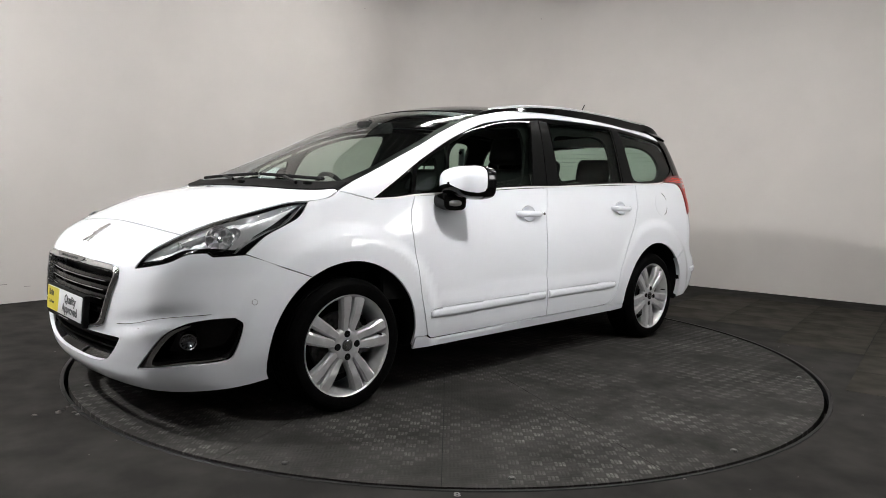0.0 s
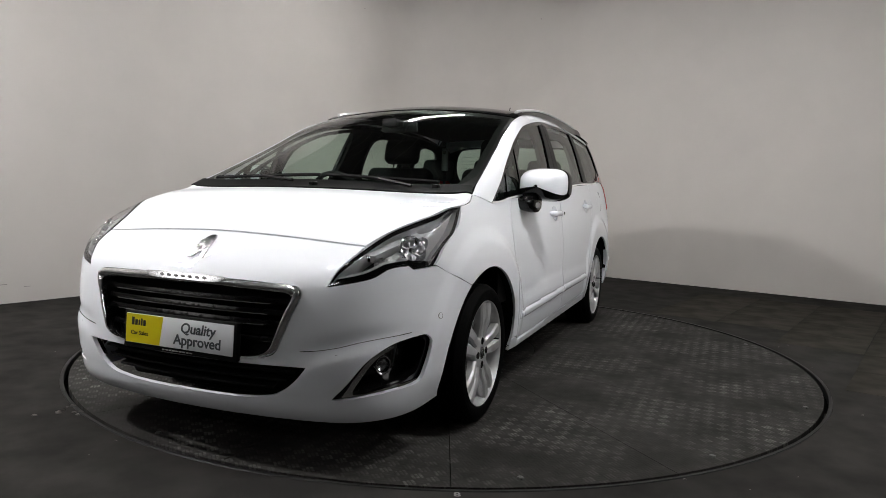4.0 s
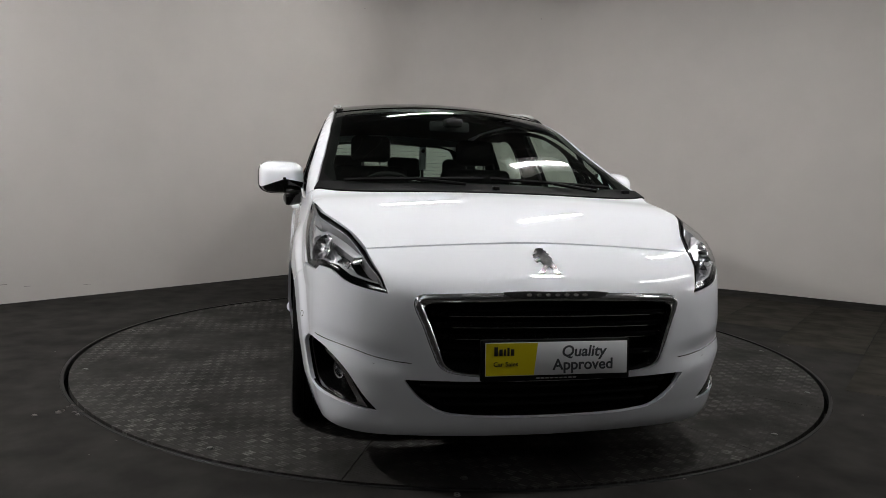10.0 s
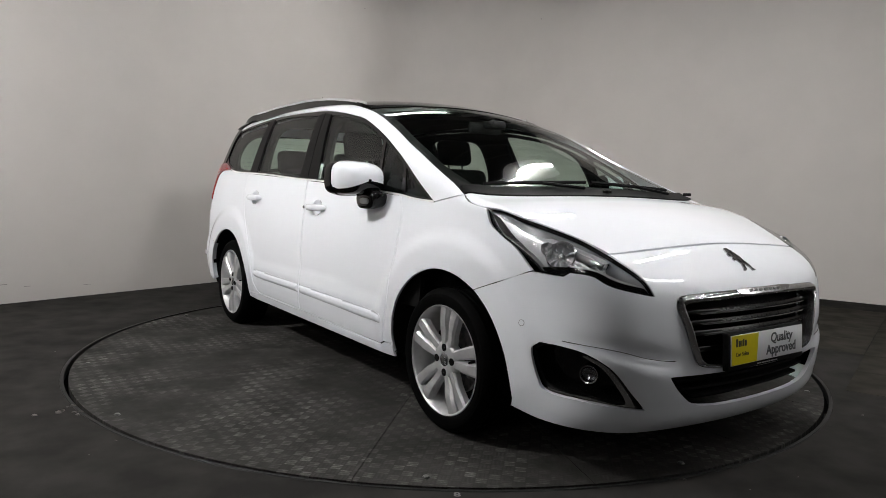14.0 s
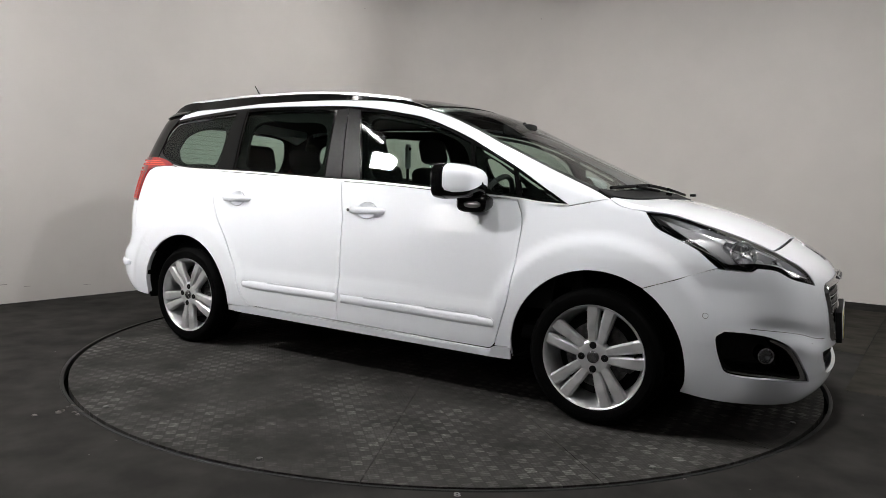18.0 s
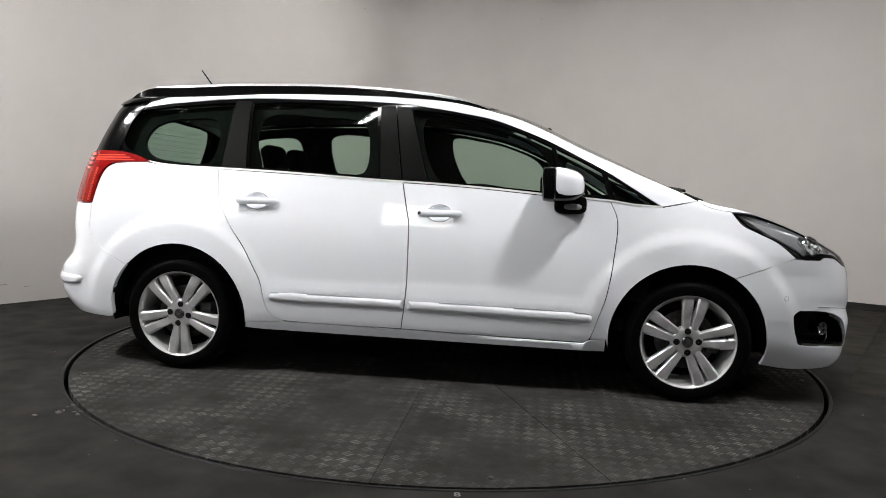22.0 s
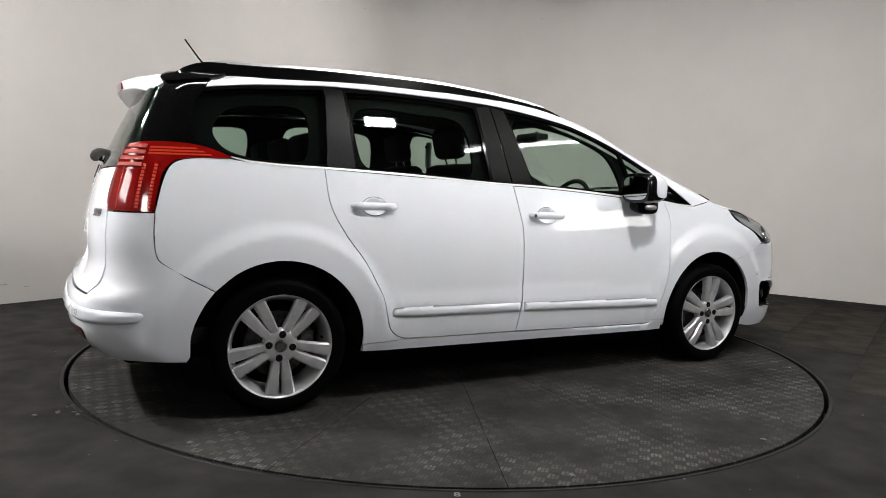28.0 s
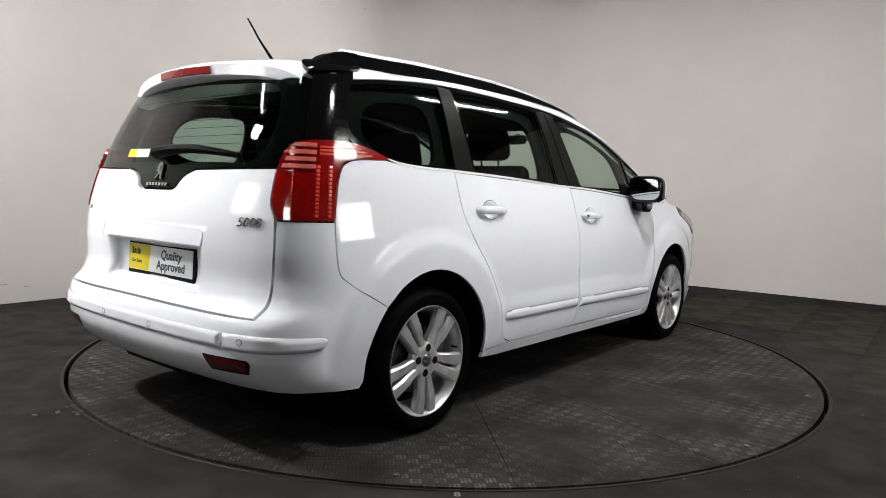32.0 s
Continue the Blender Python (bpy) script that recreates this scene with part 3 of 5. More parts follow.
SEGMENTS, SEAM = 16, radians(45.5)
for i in range(SEGMENTS):
    w0 = SEAM + i * 2 * math.pi / SEGMENTS
    part("tread_segment", wedge(0.6, TABLE_R, w0, w0 + 2 * math.pi / SEGMENTS, -0.028, 0.0), TREAD, turntable, smooth=False)
part("centre_plate", wedge(0.02, 0.597, 0, 2 * math.pi, -0.028, 0.0, 0.0, 64), TREAD, turntable, smooth=False)
for i in range(SEGMENTS):
    for q in (0.3, 0.5):
        w = SEAM + (i + q) * 2 * math.pi / SEGMENTS
        bm = lathe([(0.001, 0.006), (0.011, 0.006), (0.014, 0.002), (0.014, -0.002)], 10)
        bmesh.ops.transform(bm, matrix=Matrix.Translation((2.17 * math.cos(w), 2.17 * math.sin(w), 0)) @ pose(0, 0, 0, 90), verts=bm.verts)
        if (i * 7 + int(q * 10)) % 3 == 0:
            part("bolt", bm, SCREW, turntable, "zinc bolt head")
        else:
            bm.free()

# ---- the car ----
car = tagged(new("car"), "white people carrier with black glass roof on a turntable", "car")

BELT = [(-1.157, 1.124), (-0.76, 1.110), (-0.27, 1.084), (0.04, 1.073), (0.335, 1.056), (0.63, 1.033), (0.953, 1.010)]
PILLAR_LINE = [(1.385, 0.797), (1.3, 0.781), (1.2, 0.766), (1.1, 0.752), (0.95, 0.730), (0.8, 0.711), (0.636, 0.691), (0.48, 0.674), (0.3, 0.656), (0.06, 0.638),
               (-0.2, 0.626), (-0.616, 0.615), (-1.04, 0.611), (-1.46, 0.604), (-1.663, 0.600)]
edge3 = to_skin("top", PILLAR_LINE)
ROOF_EDGE = [(p[0], p[2]) for p in edge3]
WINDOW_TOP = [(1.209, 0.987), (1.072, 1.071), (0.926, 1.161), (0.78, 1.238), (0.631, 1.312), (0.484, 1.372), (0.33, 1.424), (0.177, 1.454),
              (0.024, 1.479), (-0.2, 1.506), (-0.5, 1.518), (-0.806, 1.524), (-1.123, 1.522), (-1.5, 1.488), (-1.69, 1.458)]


def arch(x, a0, a1, r=0.392, n=9):
    return [(x + r * math.cos(radians(a0 + (a1 - a0) * i / n)), HUB + r * math.sin(radians(a0 + (a1 - a0) * i / n))) for i in range(n + 1)]


def ellipse(x, z, a, b, n=14):
    return [(x + a * math.cos(2 * math.pi * i / n), z + b * math.sin(2 * math.pi * i / n)) for i in range(n)]


def charted(chart, points):
    """Places of the side chart as places of the front or rear chart."""
    got = []
    for p in points:
        q = to_skin("left", [p[:2]])[0]
        w = math.atan2(q[1], q[0] - CHARTS["front"]) if chart == "front" else math.atan2(q[1], CHARTS["rear"] - q[0])
        got.append((math.degrees(w), q[2], *p[2:]))
    return got


SPLIT = [(-0.125, 1.079, 1), (-0.096, 0.94), (-0.08, 0.857), (-0.078, 0.616), (-0.084, 0.473), (-0.107, 0.298, 1)]
REAR_EDGE = [(-0.74, 0.3065), (-0.80, 0.323), (-0.84, 0.362), (-0.857, 0.41), (-0.882, 0.517), (-0.919, 0.591), (-0.978, 0.696), (-1.072, 0.826), (-1.137, 0.958), (-1.157, 1.121, 1)]
FRONT_EDGE = [(0.953, 1.008, 1), (0.989, 0.916), (0.986, 0.794), (0.951, 0.54), (0.917, 0.423), (0.886, 0.325), (0.872, 0.298), (0.84, 0.281)]
F_HANDLE, R_HANDLE = (0.08, 0.918), (-0.92, 0.952)

SEAM_FRONT = [(1.862, 0.753, 1), (1.708, 0.695), (1.569, 0.645, 1)]
BONNET_SIDE = [(2.043, 0.632), (1.932, 0.673), (1.836, 0.721), (1.740, 0.770), (1.640, 0.795), (1.550, 0.8075), (1.44, 0.809), (1.385, 0.797)]
bonnet3 = to_skin("top", BONNET_SIDE)
HOOD_EDGE = [(bonnet3[7][0], bonnet3[7][2] - 0.001, 1), (bonnet3[6][0], bonnet3[6][2]), (bonnet3[5][0], bonnet3[5][2], 1)]
front_arch = arch(AXLE - 0.005, 188, 58)
rear_arch = arch(-AXLE - 0.002, -8, 136)


def side_panels(side, s):
    door = panel("front_door", side, [*SPLIT[::-1], *[(x, z - 0.006) for x, z in BELT[2:-1]], *FRONT_EDGE], PAINT, car,
                 holes=[ellipse(*F_HANDLE, 0.062, 0.043)], gap=0.003, thick=0.02, label="white front door")
    back = panel("rear_door", side, [*SPLIT, *REAR_EDGE, *[(x, z - 0.006) for x, z in BELT[1:2]]], PAINT, car,
                 holes=[ellipse(*R_HANDLE, 0.062, 0.043)], gap=0.003, thick=0.02, label="white rear door")
    for d, (hx, hz) in ((door, F_HANDLE), (back, R_HANDLE)):
        bowl = ellipse(hx, hz, 0.0625, 0.0435)
        panel("handle_recess", side, bowl, PAINT, d, thick=0, gap=0, step=0.012, edge=0.01,
              shape=lambda ab, hx=hx, hz=hz: -0.022 * np.clip(1 - ((ab[:, 0] - hx) / 0.0625) ** 2 - ((ab[:, 1] - hz) / 0.0435) ** 2, 0, 1) ** 0.7)
        rows = []
        for i in range(17):
            q = i / 16 * 2 - 1
            x = hx + 0.118 * q
            y = to_skin(side, [(x, hz)])[0][1]
            lift = 0.036 * (1 - q ** 6) + 0.002
            hgt = 0.0185 * (1 - 0.35 * q ** 8) * (1.0 if abs(q) < 1 else 0.75)
            rows.append([(x, y + s * (lift - 0.012 + 0.012 * math.cos(w)), hz + hgt * math.sin(w) * (1 if abs(math.sin(w)) < 0.9 else 0.97)) for w in [2 * math.pi * j / 12 for j in range(12)]])
        handle = part("door_handle", loft(rows), PAINT, d, "white pull handle")
    lock = to_skin(side, [(F_HANDLE[0] - 0.1, F_HANDLE[1])])[0]
    part("lock", lathe([(0.001, 0.004), (0.008, 0.004), (0.009, 0)], 12), DARK_CHROME, door).data.transform(Matrix.Translation((lock[0], lock[1] + s * 0.036, lock[2])) @ Matrix.Diagonal((1, s, 1, 1)))
    for d, x0, x1, z0, z1 in ((door, -0.070, 0.885, 0.430, 0.412), (back, -0.835, -0.092, 0.441, 0.431)):
        strip = [(x0, z0 - 0.024, 1), (x0, z0 + 0.028, 1), ((x0 + x1) / 2, (z0 + z1) / 2 + 0.028), (x1 - 0.02, z1 + 0.024), (x1, z1 + 0.004), (x1 - 0.012, z1 - 0.022), ((x0 + x1) / 2, (z0 + z1) / 2 - 0.025)]
        if d is back:
            strip = [(x1, z1 - 0.024, 1), (x1, z1 + 0.028, 1), ((x0 + x1) / 2, (z0 + z1) / 2 + 0.028), (x0 + 0.02, z0 + 0.024), (x0, z0 + 0.004), (x0 + 0.014, z0 - 0.022), ((x0 + x1) / 2, (z0 + z1) / 2 - 0.025)]
        panel("rub_strip", side, strip, PAINT, d, off=0.0, thick=0.02, gap=0, step=0.0075, edge=0.012,
              shape=lambda ab, r=shrink(fair(strip, 0.012), 0): 0.011 * (1 - (1 - np.clip(ring_distance(r, ab) / 0.022, 0, 1)) ** 2) + 0.001)
    panel("front_wing", side, [FRONT_EDGE[0], (1.07, 0.994), (1.209, 0.984, 1), *HOOD_EDGE, (1.60, 0.910), (1.675, 0.872), (1.771, 0.826), SEAM_FRONT[0], *SEAM_FRONT[1:],
                               *front_arch[::-1][1:], (0.957, 0.302, 1), (0.878, 0.2995, 1), *FRONT_EDGE[::-1][2:-1]], PAINT, car, thick=0.012, step=0.02, label="white front wing")
    panel("rear_quarter", side, [REAR_EDGE[-1], (-1.35, 1.125), (-1.5, 1.136), (-1.575, 1.147, 1), (-1.70, 1.145), (-1.775, 1.135), (-1.822, 1.108), (-1.854, 1.043), (-1.887, 0.915, 1),
                                 (-1.889, 0.764), (-1.867, 0.706), (-1.655, 0.578, 1), *rear_arch[::-1], (-0.972, 0.294, 1), (-0.75, 0.302, 1), *REAR_EDGE[1:-1]], PAINT, car, thick=0.012, step=0.02,
          label="white rear quarter panel")
    panel("sill", side, [(-0.972, 0.256, 1), (0.957, 0.236, 1), (0.957, 0.30, 1), (0.90, 0.298), (0.872, 0.292), (0.84, 0.278), (-0.107, 0.294), (-0.74, 0.302), (-0.972, 0.292, 1)], PAINT, car, thick=0.012, step=0.02, label="white door sill",
          shape=lambda ab: 0.006 * np.clip((0.285 - ab[:, 1]) / 0.01, 0, 1) * np.clip((0.95 - np.abs(ab[:, 0])) / 0.1, 0, 1))
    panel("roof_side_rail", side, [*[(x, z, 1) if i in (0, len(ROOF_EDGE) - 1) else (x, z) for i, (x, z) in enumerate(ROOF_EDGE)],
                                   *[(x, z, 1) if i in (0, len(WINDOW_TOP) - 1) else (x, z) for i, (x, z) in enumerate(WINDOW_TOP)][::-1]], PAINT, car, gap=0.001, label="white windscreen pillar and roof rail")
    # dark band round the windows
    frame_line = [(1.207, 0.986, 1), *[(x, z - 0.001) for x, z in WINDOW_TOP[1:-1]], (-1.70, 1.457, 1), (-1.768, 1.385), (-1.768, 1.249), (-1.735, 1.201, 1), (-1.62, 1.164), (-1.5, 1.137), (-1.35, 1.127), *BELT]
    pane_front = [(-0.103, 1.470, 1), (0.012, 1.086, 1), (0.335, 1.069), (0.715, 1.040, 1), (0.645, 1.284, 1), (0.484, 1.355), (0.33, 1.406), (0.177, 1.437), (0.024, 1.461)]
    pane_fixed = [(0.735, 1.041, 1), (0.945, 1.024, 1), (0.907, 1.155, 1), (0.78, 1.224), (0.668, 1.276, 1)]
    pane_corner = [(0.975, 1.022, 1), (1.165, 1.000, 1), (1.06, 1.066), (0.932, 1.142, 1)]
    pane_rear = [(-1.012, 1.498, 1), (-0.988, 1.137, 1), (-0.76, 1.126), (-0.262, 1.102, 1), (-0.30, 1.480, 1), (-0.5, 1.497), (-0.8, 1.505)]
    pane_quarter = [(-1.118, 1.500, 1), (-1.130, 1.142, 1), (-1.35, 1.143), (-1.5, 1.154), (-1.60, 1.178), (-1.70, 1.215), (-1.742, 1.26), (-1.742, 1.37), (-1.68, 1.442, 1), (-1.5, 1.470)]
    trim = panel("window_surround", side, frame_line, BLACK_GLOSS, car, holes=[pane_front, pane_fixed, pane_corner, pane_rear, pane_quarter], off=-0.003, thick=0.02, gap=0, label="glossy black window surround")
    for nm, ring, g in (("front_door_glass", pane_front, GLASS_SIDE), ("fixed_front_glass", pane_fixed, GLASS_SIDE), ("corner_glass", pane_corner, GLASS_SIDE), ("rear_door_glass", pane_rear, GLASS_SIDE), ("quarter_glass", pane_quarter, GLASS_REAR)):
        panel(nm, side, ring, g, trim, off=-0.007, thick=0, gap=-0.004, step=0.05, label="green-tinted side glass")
    for nm, ring in (("door_pillar_cover", [(-0.195, 1.492, 1), (-0.126, 1.088, 1), (0.006, 1.082, 1), (-0.112, 1.478, 1)]), ("door_pillar_cover", [(-0.283, 1.485, 1), (-0.248, 1.095, 1), (-0.132, 1.088, 1), (-0.201, 1.492, 1)]),
                     ("door_pillar_cover", [(-1.118, 1.512, 1), (-1.142, 1.132, 1), (-1.003, 1.124, 1), (-1.028, 1.506, 1)])):
        panel(nm, side, ring, BLACK_SATIN, trim, off=0.001, thick=0.006, gap=0.001, label="matt black pillar cover")
    panel("waist_strip", side, [(-1.575, 1.156), *[(-1.5, 1.143), (-1.35, 1.133)], *[(x, z + 0.004) for x, z in BELT], (1.07, 0.999), (1.209, 0.991, 1), (1.209, 0.983, 1), (1.07, 0.991), *[(x, z - 0.005) for x, z in BELT[::-1]], (-1.35, 1.124), (-1.5, 1.134)],
          WAIST_METAL, car, off=0.004, thick=0.006, gap=0, step=0.02, label="thin chrome waist strip")
    # cabin side
    hole_f = [(-0.04, 1.43), (0.06, 1.11), (0.3, 1.09), (0.65, 1.065), (0.60, 1.265), (0.4, 1.37), (0.2, 1.42)]
    hole_s = [(0.78, 1.06), (0.93, 1.05), (0.98, 1.06), (0.86, 1.16), (0.73, 1.22)]
    hole_r = [(-0.95, 1.43), (-0.96, 1.20), (-0.9, 1.14), (-0.6, 1.13), (-0.36, 1.13), (-0.33, 1.25), (-0.38, 1.41), (-0.6, 1.44)]
    hole_q = [(-1.22, 1.40), (-1.23, 1.18), (-1.4, 1.165), (-1.58, 1.20), (-1.64, 1.28), (-1.58, 1.38), (-1.4, 1.42)]
    lining_line = [(1.15, 0.5, 1), (1.2, 0.975, 1), *[(x - 0.02, z - 0.012) for x, z in WINDOW_TOP[1:]], (-1.80, 1.3), (-1.85, 1.0), (-1.85, 0.78, 1), (-1.2, 0.76), (-0.92, 0.5), (-0.9, 0.3, 1), (0.85, 0.3, 1), (0.95, 0.5, 1)]
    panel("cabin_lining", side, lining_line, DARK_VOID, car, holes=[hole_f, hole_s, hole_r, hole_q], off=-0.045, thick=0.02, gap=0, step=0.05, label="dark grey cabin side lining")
    # near-black sheet added behind the panels so their gaps read as shaded
    panel("gap_backing", side, [(1.3, 0.74, 1), (1.3, 0.96, 1), *[(x, z - 0.03) for x, z in BELT[::-1]], (-1.55, 1.1, 1), (-1.85, 1.05, 1), (-1.86, 0.77, 1), (-1.3, 0.76), (-0.93, 0.5), (-0.93, 0.27, 1), (0.92, 0.26, 1), (0.94, 0.5)], DARK_VOID, car, off=-0.022, thick=0, gap=0, step=0.05)
    # wheel housing
    for cx, r in ((AXLE - 0.005, 0.395), (-AXLE - 0.002, 0.395)):
        rows = []
        for i in range(29):
            w = radians(-8 + 196 * i / 28)
            p = (cx + r * math.cos(w), HUB + r * math.sin(w))
            edge_y = abs(to_skin(side, [(p[0], max(p[1], 0.26))])[0][1]) - 0.009
            rows.append([(p[0], s * edge_y, p[1]), (p[0], s * 0.52, p[1])])
        bm = loft(rows, closed=False)
        disc = [bm.verts.new((*[rw[1][0]], s * 0.52, rw[1][2])) for rw in rows]
        bm.faces.new(disc)
        part("wheel_housing", bm, DARK_VOID, car, "black wheel arch liner")


both(side_panels)

# front: bumper with its openings
shut = [to_skin("top", [p])[0] for p in ((2.067, 0.0), (2.066, 0.3), (2.054, 0.53))]
shut = [(math.degrees(math.atan2(p[1], p[0] - 1.0)), p[2] - 0.002) for p in shut]
lamp_top = [(math.degrees(math.atan2(p[1], p[0] - 1.0)), p[2] - 0.002) for p in bonnet3[:6]]
LAMP = [(25.4, 0.687, 1), (29.7, 0.706), (32.4, 0.722), (35.2, 0.753), (38.2, 0.760, 1), (39.2, 0.744, 1), (42.8, 0.752, 1), (44.4, 0.785), (47.6, 0.832), (51.4, 0.876), (*lamp_top[5], 1), *lamp_top[1:5][::-1], (lamp_top[0][0] + 0.1, lamp_top[0][1] - 0.004), (27.1, 0.748)]
GRILLE_OUT = [(0, 0.411), (8, 0.413), (14.0, 0.420), (17.2, 0.441), (18.6, 0.50), (20.0, 0.58), (21.4, 0.65), (21.1, 0.678), (19.5, 0.687), (10, 0.694), (0, 0.697)]
GRILLE_IN = [(0, 0.425), (8, 0.426), (14.2, 0.432), (16.6, 0.456), (17.8, 0.52), (18.8, 0.58), (19.9, 0.645), (19.0, 0.657), (10, 0.666), (0, 0.669)]
INTAKE = [(0, 0.270), (9, 0.271), (13.5, 0.276), (17.4, 0.292), (20.4, 0.343), (22.4, 0.399, 1), (15, 0.397), (0, 0.396)]
FOG = [(26.4, 0.285, 1), (34.8, 0.305), (40.8, 0.312), (42.0, 0.33), (43.8, 0.462), (42.4, 0.491, 1), (38.9, 0.491), (35.3, 0.476), (31.9, 0.432), (28.7, 0.344)]
bumper_half = [(0, 0.192), (15, 0.192), (25, 0.190), (35, 0.187), (42, 0.186), (47.6, 0.204, 1), *charted("front", [(1.748, 0.245), *arch(AXLE - 0.005, 0, 58, n=5)[1:-1], (1.569, 0.645, 1), (1.708, 0.695), (1.852, 0.749, 1)]),
               *LAMP[:7][::-1][1:], LAMP[-1], (lamp_top[0][0], lamp_top[0][1], 1), *shut[::-1]]
crease_line = curve((18, 0.455), (21.2, 0.456), (25.4, 0.467), (31, 0.497), (37.5, 0.511), (44, 0.515))


def bumper_relief(ab):
    w = np.abs(ab[:, 0])
    drop = crease_line(w) - ab[:, 1]
    fold = 0.0065 * np.exp(-((drop - 0.055) / 0.045) ** 2) - 0.0075 * np.exp(-((drop + 0.008) / 0.032) ** 2)
    return fold * np.clip((w - 19.5) / 5, 0, 1) * np.clip((43 - w) / 10, 0, 1)


front_bumper = panel("front_bumper", "front", full(bumper_half), PAINT, car, holes=[full(GRILLE_OUT), full(INTAKE), FOG, turned(FOG, -1)], thick=0.016, label="white front bumper and nose",
                     shape=bumper_relief, step=0.015)


# thin dark strip laid along the crease in place of its shade
for s in (1, -1):
    panel("crease_shade_line", "front", turned([*[(w, float(crease_line(w)) + 0.0008) for w in (21.5, 24, 27, 30, 33, 36, 39)], *[(w, float(crease_line(w)) - 0.0010) for w in (39, 36, 33, 30, 27, 24, 21.5)]], s), DARK_VOID, front_bumper, off=0.0012, thick=0.002, gap=0, step=0.02, edge=0.01)


def fullxy(half):
    return list(half) + [(p[0], -p[1], *p[2:]) for p in half[::-1] if abs(p[1]) > 1e-6]


bonnet = panel("bonnet", "top", fullxy([(2.0662, 0.0), (2.0652, 0.3), (2.0532, 0.53), (*BONNET_SIDE[0], 1), *BONNET_SIDE[1:7], (*BONNET_SIDE[7], 1), (1.432, 0.70), (1.475, 0.5), (1.492, 0.2), (1.495, 0.0)]), PAINT, car, thick=0.02, label="white bonnet")
glass_edge = [(p[0], p[1]) for p in edge3[2:9]]
windscreen = panel("windscreen", "top", fullxy([(1.375, 0.0), (1.372, 0.3), (1.362, 0.55), (1.318, 0.715, 1), *[(x, y - 0.018) for x, y in glass_edge[:-1]], (0.335, edge3[8][1] - 0.02, 1), (0.375, 0.3), (0.385, 0.0)]), GLASS_FRONT, car, off=-0.002, thick=0, gap=0, step=0.04, label="clear windscreen with faint green tint")
panel("windscreen_seal", "top", fullxy([(1.392, 0.0), (1.388, 0.3), (1.378, 0.56), (1.325, edge3[1][1] - 0.004, 1), *[(x, y - 0.002) for x, y in glass_edge[:-1]], (0.3, edge3[8][1] - 0.002, 1), (0.34, 0.3), (0.35, 0.0)]), BLACK_SATIN, windscreen, holes=[fullxy([(1.358, 0.0), (1.355, 0.3), (1.345, 0.54), (1.305, 0.695, 1), *[(x, y - 0.054) for x, y in glass_edge[1:-1]], (0.40, edge3[8][1] - 0.055, 1), (0.45, 0.3), (0.455, 0.0)])], off=-0.006, thick=0.004, gap=0, label="black ceramic border of the windscreen")
cowl = panel("cowl", "top", fullxy([(1.495, 0.0), (1.492, 0.2), (1.475, 0.5), (1.432, 0.70), (1.385, 0.796, 1), (1.322, 0.776, 1), (1.375, 0.56), (1.389, 0.3), (1.393, 0.0)]), BLACK_PLASTIC, car, off=0.006, thick=0.03, gap=0.001, label="matt black scuttle panel under the windscreen")
roof = panel("roof", "top", fullxy([(0.345, 0.0), (0.335, 0.3), (0.297, edge3[8][1] - 0.002, 1), *[(p[0], p[1] - 0.001) for p in edge3[9:14]], (-1.655, edge3[14][1] + 0.0, 1), (-1.74, 0.64, 1), (-1.735, 0.3), (-1.735, 0.0)]), BLACK_GLOSS, car, thick=0.012, gap=0.001, step=0.05, label="glossy black panoramic glass roof")
panel("headliner", "top", fullxy([(0.42, 0.0), (0.38, 0.56, 1), (0.0, 0.6), (-1.0, 0.6), (-1.6, 0.58, 1), (-1.75, 0.0)]), LINER, car, off=-0.06, thick=0, gap=0, step=0.08, label="grey headliner")

# rear: bumper, tailgate, glass
TAIL = [(36.7, 0.975), (37.9, 0.917, 1), (47.0, 0.915, 1), (47.2, 1.036), (47.6, 1.095), (49.6, 1.138), (59.6, 1.150, 1), (56.0, 1.178), (50.7, 1.201), (43.0, 1.202), (39.2, 1.180), (37.4, 1.117)]
rear_half = [(0, 0.298), (18, 0.298), (36, 0.292), (44.6, 0.288), (52.5, 0.274, 1), *charted("rear", [(-1.752, 0.30), *arch(-AXLE - 0.002, 180, 136, n=4)[1:-1], (-1.655, 0.578, 1), (-1.867, 0.706), (-1.889, 0.764), (-1.887, 0.909, 1)]), (37.6, 0.911, 1), (37.3, 0.713), (36.8, 0.614), (35.0, 0.5645, 1), (23.4, 0.5685), (0, 0.5725)]
rear_bumper = panel("rear_bumper", "rear", full(rear_half), PAINT, car, thick=0.03, step=0.022, label="white rear bumper")
gate_half = [(0, 0.577), (10, 0.576), (23.4, 0.573), (34.6, 0.568, 1), (36.4, 0.616), (37.0, 0.713), (37.2, 0.914), (36.2, 0.975), (36.7, 1.096, 1), (14.6, 1.089, 1), (10.6, 1.06), (8.6, 1.02, 1), (7.2, 1.008, 1), (0, 1.007)]
tailgate = panel("tailgate", "rear", full(gate_half), PAINT, car, thick=0.025, step=0.02, label="white tailgate",
                 shape=lambda ab: -0.058 * np.clip((19.8 - np.abs(ab[:, 0])) / 1.4, 0, 1) * np.clip((0.80 - ab[:, 1]) / 0.008, 0, 1) * np.clip((ab[:, 1] - 0.612) / 0.04, 0, 1) + 0.004 * np.clip((22 - np.abs(ab[:, 0])) / 0.8, 0, 1) * np.clip((0.862 - ab[:, 1]) / 0.006, 0, 1) * np.clip((ab[:, 1] - 0.79) / 0.006, 0, 1))
